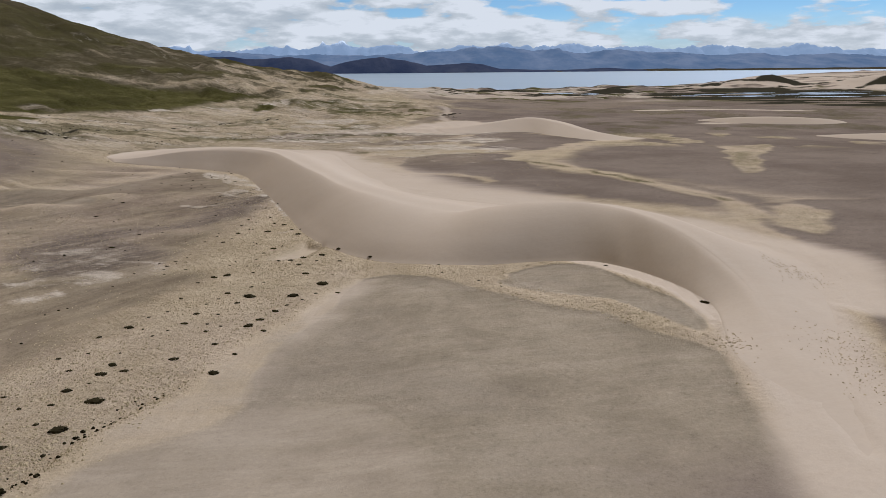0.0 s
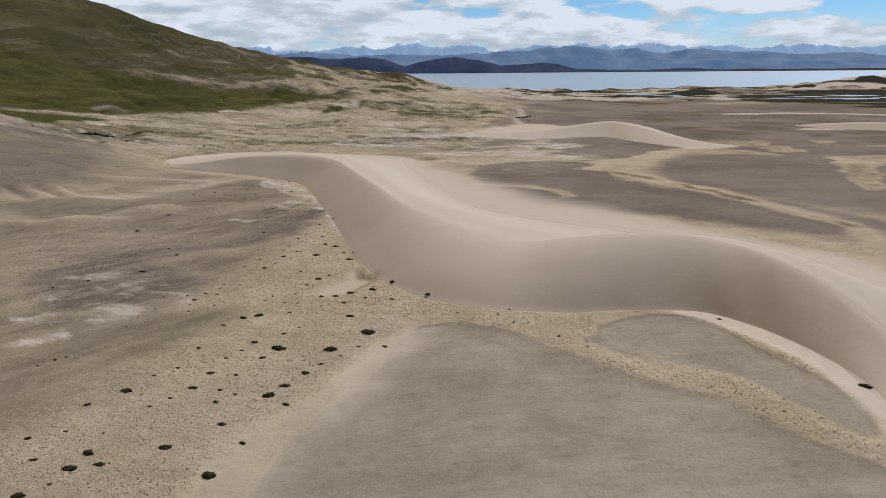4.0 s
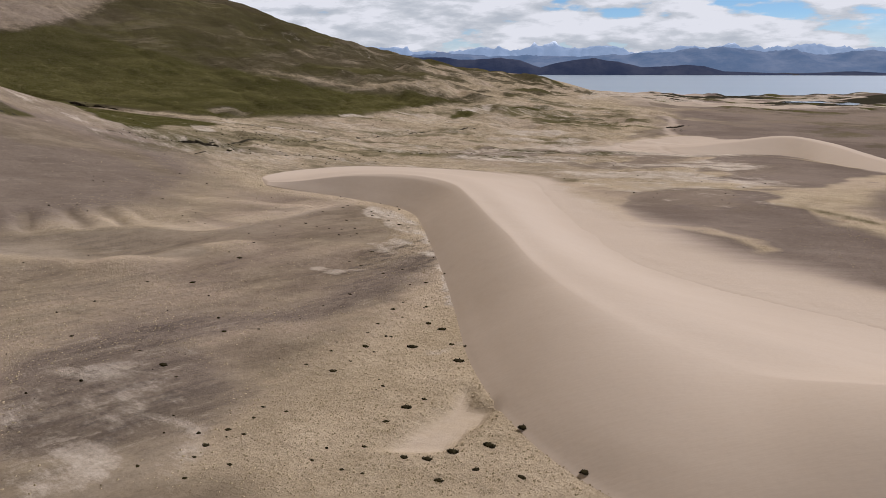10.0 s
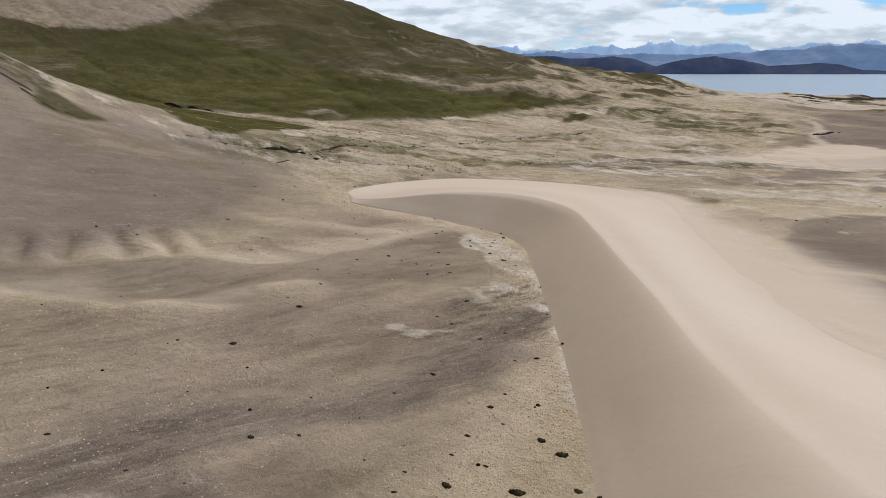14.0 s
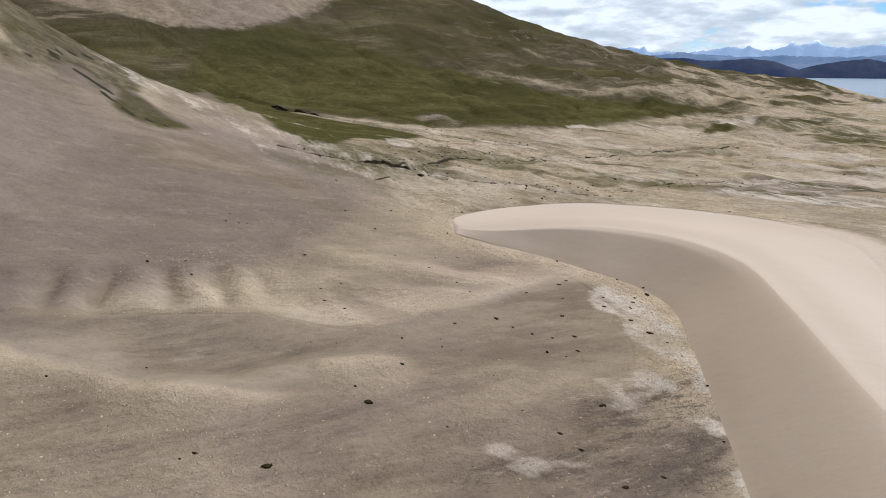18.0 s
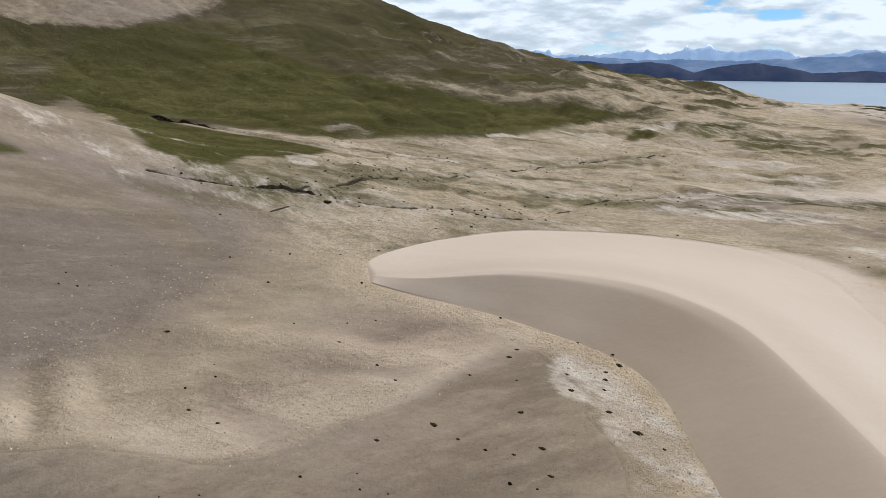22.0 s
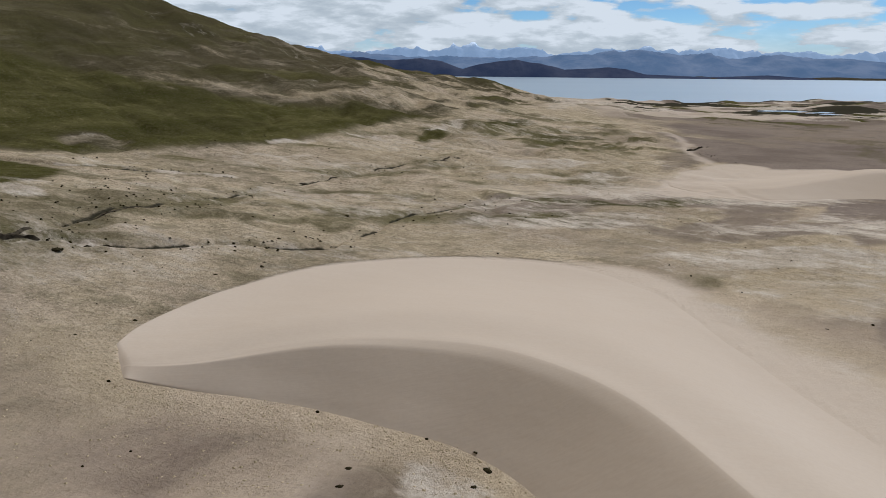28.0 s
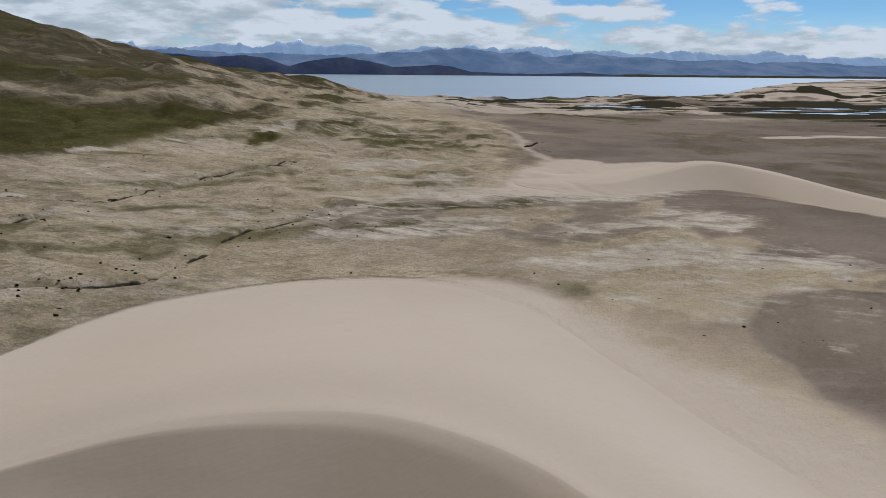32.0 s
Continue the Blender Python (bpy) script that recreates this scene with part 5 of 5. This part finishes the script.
SHRUBS_SLOPE_B = [
    (-27.7, 99.0, 1.1), (-45.1, 100.4, 0.5), (-34.9, 101.5, 0.6), (-38.4, 101.7, 0.9), (-26.4, 102.9, 1.1), (-43.3, 103.0, 0.5),
    (41.2, 103.4, 1.2), (-25.2, 106.1, 0.6), (-38.5, 106.9, 0.6), (-33.7, 107.5, 0.8), (-23.4, 109.3, 0.5), (-37.5, 109.9, 0.5),
    (-43.7, 110.0, 0.7), (-32.5, 110.9, 1.7), (-25.4, 111.3, 1.6), (-21.8, 113.0, 0.6), (-36.9, 113.1, 1.0), (-18.2, 113.7, 0.7),
    (10.0, 114.0, 0.5), (-33.8, 116.9, 0.6), (-58.5, 117.3, 0.5), (6.3, 117.9, 0.6), (-21.6, 118.7, 2.0), (-44.2, 119.6, 0.6),
    (-32.4, 120.1, 0.5), (-42.4, 123.1, 1.0), (-0.2, 123.4, 0.5), (-40.5, 124.6, 1.3), (-52.5, 125.5, 0.5),
]
SHRUBS_FOOT_A = [
    (-26.0, 125.7, 1.0), (-58.3, 125.9, 0.5), (-36.1, 126.7, 0.6), (30.9, 127.0, 0.7), (-2.6, 127.1, 0.5), (-9.1, 128.9, 0.5),
    (-49.8, 129.1, 0.5), (-54.1, 129.3, 0.5), (-0.8, 129.5, 0.5), (-38.6, 131.7, 0.5), (-36.3, 131.7, 0.5), (-54.5, 131.8, 0.8),
    (-42.3, 132.5, 0.5), (-28.6, 132.7, 0.8), (-51.9, 135.1, 0.5), (-54.2, 135.5, 0.7), (-25.7, 135.8, 0.7), (-33.4, 135.8, 0.8),
    (-21.0, 135.9, 0.7), (-30.9, 136.2, 0.9), (-38.1, 136.5, 0.5), (-15.0, 138.2, 1.0), (-28.9, 138.5, 1.1), (-53.0, 138.9, 0.5),
    (-25.5, 141.1, 1.1), (-50.3, 141.7, 0.5), (-53.5, 141.9, 0.5), (-38.1, 142.7, 0.7), (-22.6, 145.8, 1.1),
]
SHRUBS_FOOT_B = [
    (-69.2, 146.4, 0.5), (-37.1, 147.0, 1.0), (-73.4, 149.3, 1.1), (-35.7, 149.9, 0.6), (-80.0, 152.6, 0.5), (-93.4, 153.8, 0.6),
    (-50.4, 154.8, 1.0), (-55.1, 156.0, 0.5), (-49.6, 158.9, 0.5), (-53.9, 161.6, 0.5), (-47.8, 163.2, 0.5), (-35.1, 163.7, 1.4),
    (-73.6, 164.0, 0.8), (-49.9, 164.9, 0.9), (-54.7, 165.3, 0.5), (-43.0, 166.7, 1.3), (-69.1, 166.8, 0.6), (-35.5, 169.4, 0.7),
    (-37.8, 169.7, 0.9), (-47.7, 170.0, 0.5), (-51.8, 170.6, 0.5), (-52.0, 175.3, 0.6), (-73.5, 175.3, 0.5), (-41.2, 175.8, 1.2),
    (-44.1, 177.8, 1.0), (-49.4, 179.8, 0.5), (-64.8, 181.3, 0.5), (-101.2, 180.6, 0.6), (-52.3, 183.1, 0.8),
]
SHRUBS_FLAT = [
    (-93.5, 183.7, 1.0), (-51.9, 187.3, 0.5), (-62.9, 188.6, 0.7), (-54.3, 198.1, 0.5), (-51.7, 200.3, 0.7), (-93.4, 199.8, 1.1),
    (-62.0, 203.4, 0.7), (-49.8, 207.1, 0.7), (-59.4, 207.7, 0.5), (-68.6, 207.5, 0.6), (-72.1, 209.3, 0.6), (-95.9, 209.7, 0.7),
    (-70.8, 218.9, 0.8), (-115.9, 220.2, 0.5), (-120.9, 220.6, 0.5), (-98.9, 227.0, 0.6), (-80.2, 232.2, 0.6), (-137.4, 232.4, 0.7),
    (-85.1, 233.6, 0.5), (-91.6, 232.8, 0.5), (-95.4, 233.9, 0.8), (-82.8, 236.8, 0.7), (-104.1, 239.7, 0.5), (-108.3, 241.8, 0.5),
    (-87.8, 242.7, 0.7), (-70.6, 244.5, 0.5), (-116.6, 244.6, 0.5), (-74.0, 246.5, 1.0), (-97.3, 247.9, 0.5),
]
SHRUBS_VALLEY = [
    (-78.5, 249.7, 0.8), (-91.6, 250.9, 0.5), (-84.4, 252.7, 0.8), (-80.7, 255.8, 0.5), (-86.4, 257.1, 0.6), (-95.3, 257.3, 0.7),
    (-81.4, 259.0, 0.7), (-82.0, 261.4, 0.6), (-95.5, 260.9, 0.7), (-80.9, 264.9, 0.9), (-82.5, 267.9, 0.5), (-141.2, 279.4, 0.5),
    (-137.6, 288.0, 0.7), (-165.0, 307.0, 2.0), (-137.8, 314.1, 0.8), (-24.8, 326.8, 0.5), (-132.8, 323.8, 1.0), (-133.6, 326.8, 0.7),
    (-155.5, 329.0, 0.7), (-24.5, 348.9, 0.5), (-138.3, 345.9, 1.0), (24.6, 360.6, 0.7), (-150.4, 358.7, 0.7), (-122.7, 367.8, 1.0),
    (-149.0, 368.3, 0.7), (-15.1, 380.7, 0.7), (-133.1, 382.3, 1.3), (-162.6, 384.1, 0.9), (-180.6, 407.3, 1.1),
]

dune_trees = [BVHTree.FromPolygons([tuple(v) for v in skin.reshape(-1, 3)], grid_faces(*shape).tolist()) for skin, shape in DUNE_SKINS[:2]]


def surface(x, y, base=None):
    """The height of the ground or of the dune that lies on it."""
    z = float(land(x, y)) if base is None else base
    for tree in dune_trees:
        hit = tree.ray_cast(Vector((x, y, 300)), Vector((0, 0, -1)))[0]
        if hit is not None:
            z = max(z, hit.z)
    return z


placer = random.Random(5)
k = 0
for group, rows in (("shrubs on the tussock slope", SHRUBS_SLOPE_A + SHRUBS_SLOPE_B), ("shrubs at the dune foot", SHRUBS_FOOT_A + SHRUBS_FOOT_B),
                    ("shrubs of the gravel flat", SHRUBS_FLAT), ("shrubs of the valley", SHRUBS_VALLEY)):
    for x, y, w in rows:
        ob = new("shrub", SHRUB_MESHES[k % 6])
        k += 1
        ob.location = (x, y, surface(x, y) - 0.05)
        ob.rotation_euler = (0, 0, placer.uniform(-0.5, 0.5) + math.pi * (k % 2))
        ob.scale = (w * 1.2, w * 1.1, w * placer.uniform(0.5, 0.7))
        tagged(ob, "dark green cushion shrub on sandy ground" if w < 1.3 else "large dark green spreading shrub on sandy ground", "shrub", group)


# ---- tussocks ----
def make_tufts():
    """Clumps of dry grass, too many to count, where the ground is neither bare sand nor gravel."""
    rng = np.random.default_rng(11)
    n = 250000
    x = rng.uniform(-175, 45, n)
    y = 45 + (rng.random(n) ** 1.3) * 330
    for cx, cy, spread, count in ((38, 86, 1.5, 110), (62, 118, 2.6, 170), (53, 82, 3.8, 260), (50, 72, 3.0, 140), (-38, 60, 1.8, 420), (-34, 70, 1.8, 170)):
        x[:count], y[:count] = rng.normal(cx, spread, count), rng.normal(cy, spread * 1.3, count)
        x, y = np.roll(x, -count), np.roll(y, -count)
    m = masks_at(x, y)
    bare = np.clip(m["sand"] * 1.6 + m["grey"] * 1.1 + m["mauve"] * 0.9 + m["pale"] * 0.4, 0, 1)
    bare = np.maximum(bare, np.maximum(0.9 * m["brown"], smooth(265, 300, y)))
    dense = smooth(0.30, 0.62, fbm(x, y, 14, 3, 95))
    clump = np.zeros(n, bool)
    clump[-1270:] = True
    keep = clump | (rng.random(n) < (1 - bare) * (0.18 + 0.52 * dense) * (1 - 0.3 * smooth(130, 180, y)))
    x, y = x[keep], y[keep]
    n = len(x)
    z = land(x, y)
    z = np.array([surface(a, c, d) if q else d for a, c, d, q in zip(x, y, z, clump[keep])]) - 0.03
    r, h = rng.uniform(0.07, 0.24, n), rng.uniform(0.06, 0.2, n)
    h = h * np.where(clump[keep], 0.8, 1.0)
    a0 = rng.uniform(0, 6.283, n)
    ring = []
    for k in range(5):
        a = a0 + k * 1.2566 + rng.uniform(-0.25, 0.25, n)
        rr = r * rng.uniform(0.7, 1.3, n)
        ring.append(np.stack([x + rr * np.cos(a), y + rr * np.sin(a), z], -1))
    top = np.stack([x + rng.uniform(-0.05, 0.05, n), y + rng.uniform(-0.05, 0.05, n), z + h], -1)
    v = np.stack([*ring, top], 1).reshape(-1, 3)
    b = np.arange(n)[:, None] * 6
    f = np.concatenate([np.concatenate([b + k, b + (k + 1) % 5, b + 5], 1) for k in range(5)])
    me = mesh_from("grass_tussocks", v, f, TUFT, shade=False)
    return tagged(new("grass_tussocks", me), "sparse straw-coloured tussock grass over sandy ground", "grass", kind="stuff")


make_tufts()


def make_scrub():
    """Low dark scrub dotted over the valley floor and along its gullies."""
    rng = np.random.default_rng(23)
    pts = []
    for line, count, spread in ((GULLY_MAIN, 40, 5), (GULLY_LOW, 90, 5), (GULLY_CREEK, 60, 5), (GULLY_UPPER, 120, 6), (TRACK, 70, 6), ([(-44, 48), (-39.5, 53), (-37.5, 60), (-36, 66), (-32, 74)], 170, 0.8), ([(-1, 658), (6, 625), (12, 582)], 70, 4), ([(-177, 325), (-180, 345), (-188, 352), (-192, 365), (-180, 375)], 110, 7)):
        base = spline(line, 20)[:, :2]
        pts.append(base[rng.integers(len(base), size=count)] + rng.normal(0, spread, (count, 2)))
    wide = np.stack([rng.uniform(-230, -60, 900), rng.uniform(285, 640, 900)], -1)
    wide = wide[rng.random(900) < smooth(0.40, 0.62, fbm(wide[:, 0], wide[:, 1], 30, 3, 97))]
    near = np.stack([rng.uniform(-170, -40, 320), rng.uniform(70, 275, 320)], -1)
    belt = np.stack([rng.uniform(-60, 45, 60), rng.uniform(305, 440, 60)], -1)
    xy = np.concatenate([*pts, wide, near, belt])
    m = masks_at(xy[:, 0], xy[:, 1])
    xy = xy[m["sand"] < 0.12]
    x, y = xy.T
    n = len(x)
    z = land(x, y) - 0.05
    r = (0.10 + 0.34 * rng.random(n) ** 2.2) * np.where(y > 285, 0.85, 0.7)
    parts = []
    for level, (grow, up) in enumerate(((1.0, 0.0), (0.95, 0.45), (0.5, 0.85))):
        for k in range(6):
            a = k * 1.0472 + rng.uniform(-0.3, 0.3, n)
            rr = r * grow * rng.uniform(0.7, 1.25, n)
            parts.append(np.stack([x + rr * np.cos(a), y + rr * np.sin(a) * 0.8, z + r * up * 1.1], -1))
    v = np.stack(parts, 1).reshape(-1, 3)
    b = np.arange(n)[:, None] * 18
    f = [np.concatenate([b + 6 * s + k, b + 6 * s + (k + 1) % 6, b + 6 * s + 6 + (k + 1) % 6, b + 6 * s + 6 + k], 1) for s in (0, 1) for k in range(6)]
    f += [np.concatenate([b + 12 + k, b + 13 + k, b + 14 + k, b + 15 + k], 1) for k in (0, 2)]
    me = mesh_from("low_scrub", v, np.concatenate(f), LEAF, shade=False)
    return tagged(new("low_scrub", me), "small dark scrub dotted over the dry valley floor", "scrub", kind="stuff")


make_scrub()


# ---- cut gully banks ----
def make_bank(line, height, seed, gaps):
    """A broken earth bank along a gully: a ragged upright face with its turf lip."""
    rng = np.random.default_rng(seed)
    pts = spline(line, 24)[:, :2]
    step = np.r_[0, np.cumsum(np.hypot(*np.diff(pts, axis=0).T))]
    s = np.arange(0, step[-1], 0.9)
    p = np.stack([np.interp(s, step, pts[:, 0]), np.interp(s, step, pts[:, 1])], -1)
    along = np.gradient(p, axis=0)
    along /= np.linalg.norm(along, axis=1, keepdims=True)
    side = np.stack([-along[:, 1], along[:, 0]], -1)
    wobble = 3.2 * (fbm(s, 0 * s, 14, 3, seed) - 0.5) + 1.0 * (fbm(s, 0 * s + 5, 3, 2, seed + 1) - 0.5)
    p = p + side * wobble[:, None]
    open_ = smooth(gaps, gaps + 0.1, fbm(s, 0 * s + 9, 7, 2, seed + 2))
    h = height * open_ * (0.6 + 0.8 * rng.random(len(s)))
    rows = []
    for off, dz in ((-0.35, -0.9), (-0.12, 0.25), (0.05, 1.0), (0.25, 0.75), (0.6, -0.5)):
        q = p + side * (off * (0.8 + 0.4 * rng.random(len(s))))[:, None]
        z0 = land(q[:, 0], q[:, 1])
        rows.append(np.stack([q[:, 0], q[:, 1], z0 + np.where(dz > 0, dz * h - 0.15 * (1 - open_), dz)], -1))
    v = np.stack(rows, 0)
    me = mesh_from("gully_bank", v.reshape(-1, 3), grid_faces(*v.shape[:2]), EARTH, shade=False)
    return tagged(new("gully_bank", me), "dark eroded earth bank of a dry gully", "gully bank", "gully banks")


make_bank(GULLY_MAIN, 0.8, 3, 0.22)
make_bank(GULLY_LOW, 0.7, 4, 0.44)
make_bank(GULLY_CREEK, 0.22, 5, 0.60)
make_bank(GULLY_UPPER, 0.22, 6, 0.60)
make_bank(TRACK, 0.3, 7, 0.58)
make_bank([(-165.5, 283), (-165.5, 287.5), (-166, 293)], 0.3, 8, 0.2)
make_bank([(0, 632), (8, 645), (12, 656), (24, 668)], 0.9, 9, 0.45)


# ---- ponds of the marsh ----
def make_pond(cx, cy, rx, ry, seed):
    a = np.linspace(0, 2 * math.pi, 40, endpoint=False)
    r = 0.3 + 1.4 * fbm(np.cos(a) * 2 + 9, np.sin(a) * 2 + seed, 0.9, 3, seed)
    z = float(land(cx, cy)) + 0.5
    v = np.vstack([[(cx, cy, z)], np.stack([cx + rx * r * np.cos(a), cy + ry * r * np.sin(a), 0 * a + z], -1)])
    k = np.arange(40)
    me = mesh_from("pond", v, np.stack([0 * k, k + 1, (k + 1) % 40 + 1], -1), WATER)
    return tagged(new("pond", me), "shallow blue pond in the marsh near the lake", "pond", "marsh ponds")


for k, row in enumerate(((180, 1075, 26, 14), (215, 1062, 18, 10), (238, 1100, 22, 9), (430, 990, 36, 12), (520, 960, 42, 9), (560, 1040, 50, 12), (470, 1080, 34, 12), (640, 985, 40, 8), (350, 1010, 20, 9), (400, 1050, 26, 8), (600, 1090, 44, 9), (490, 1020, 24, 7))):
    make_pond(*row, k + 1)
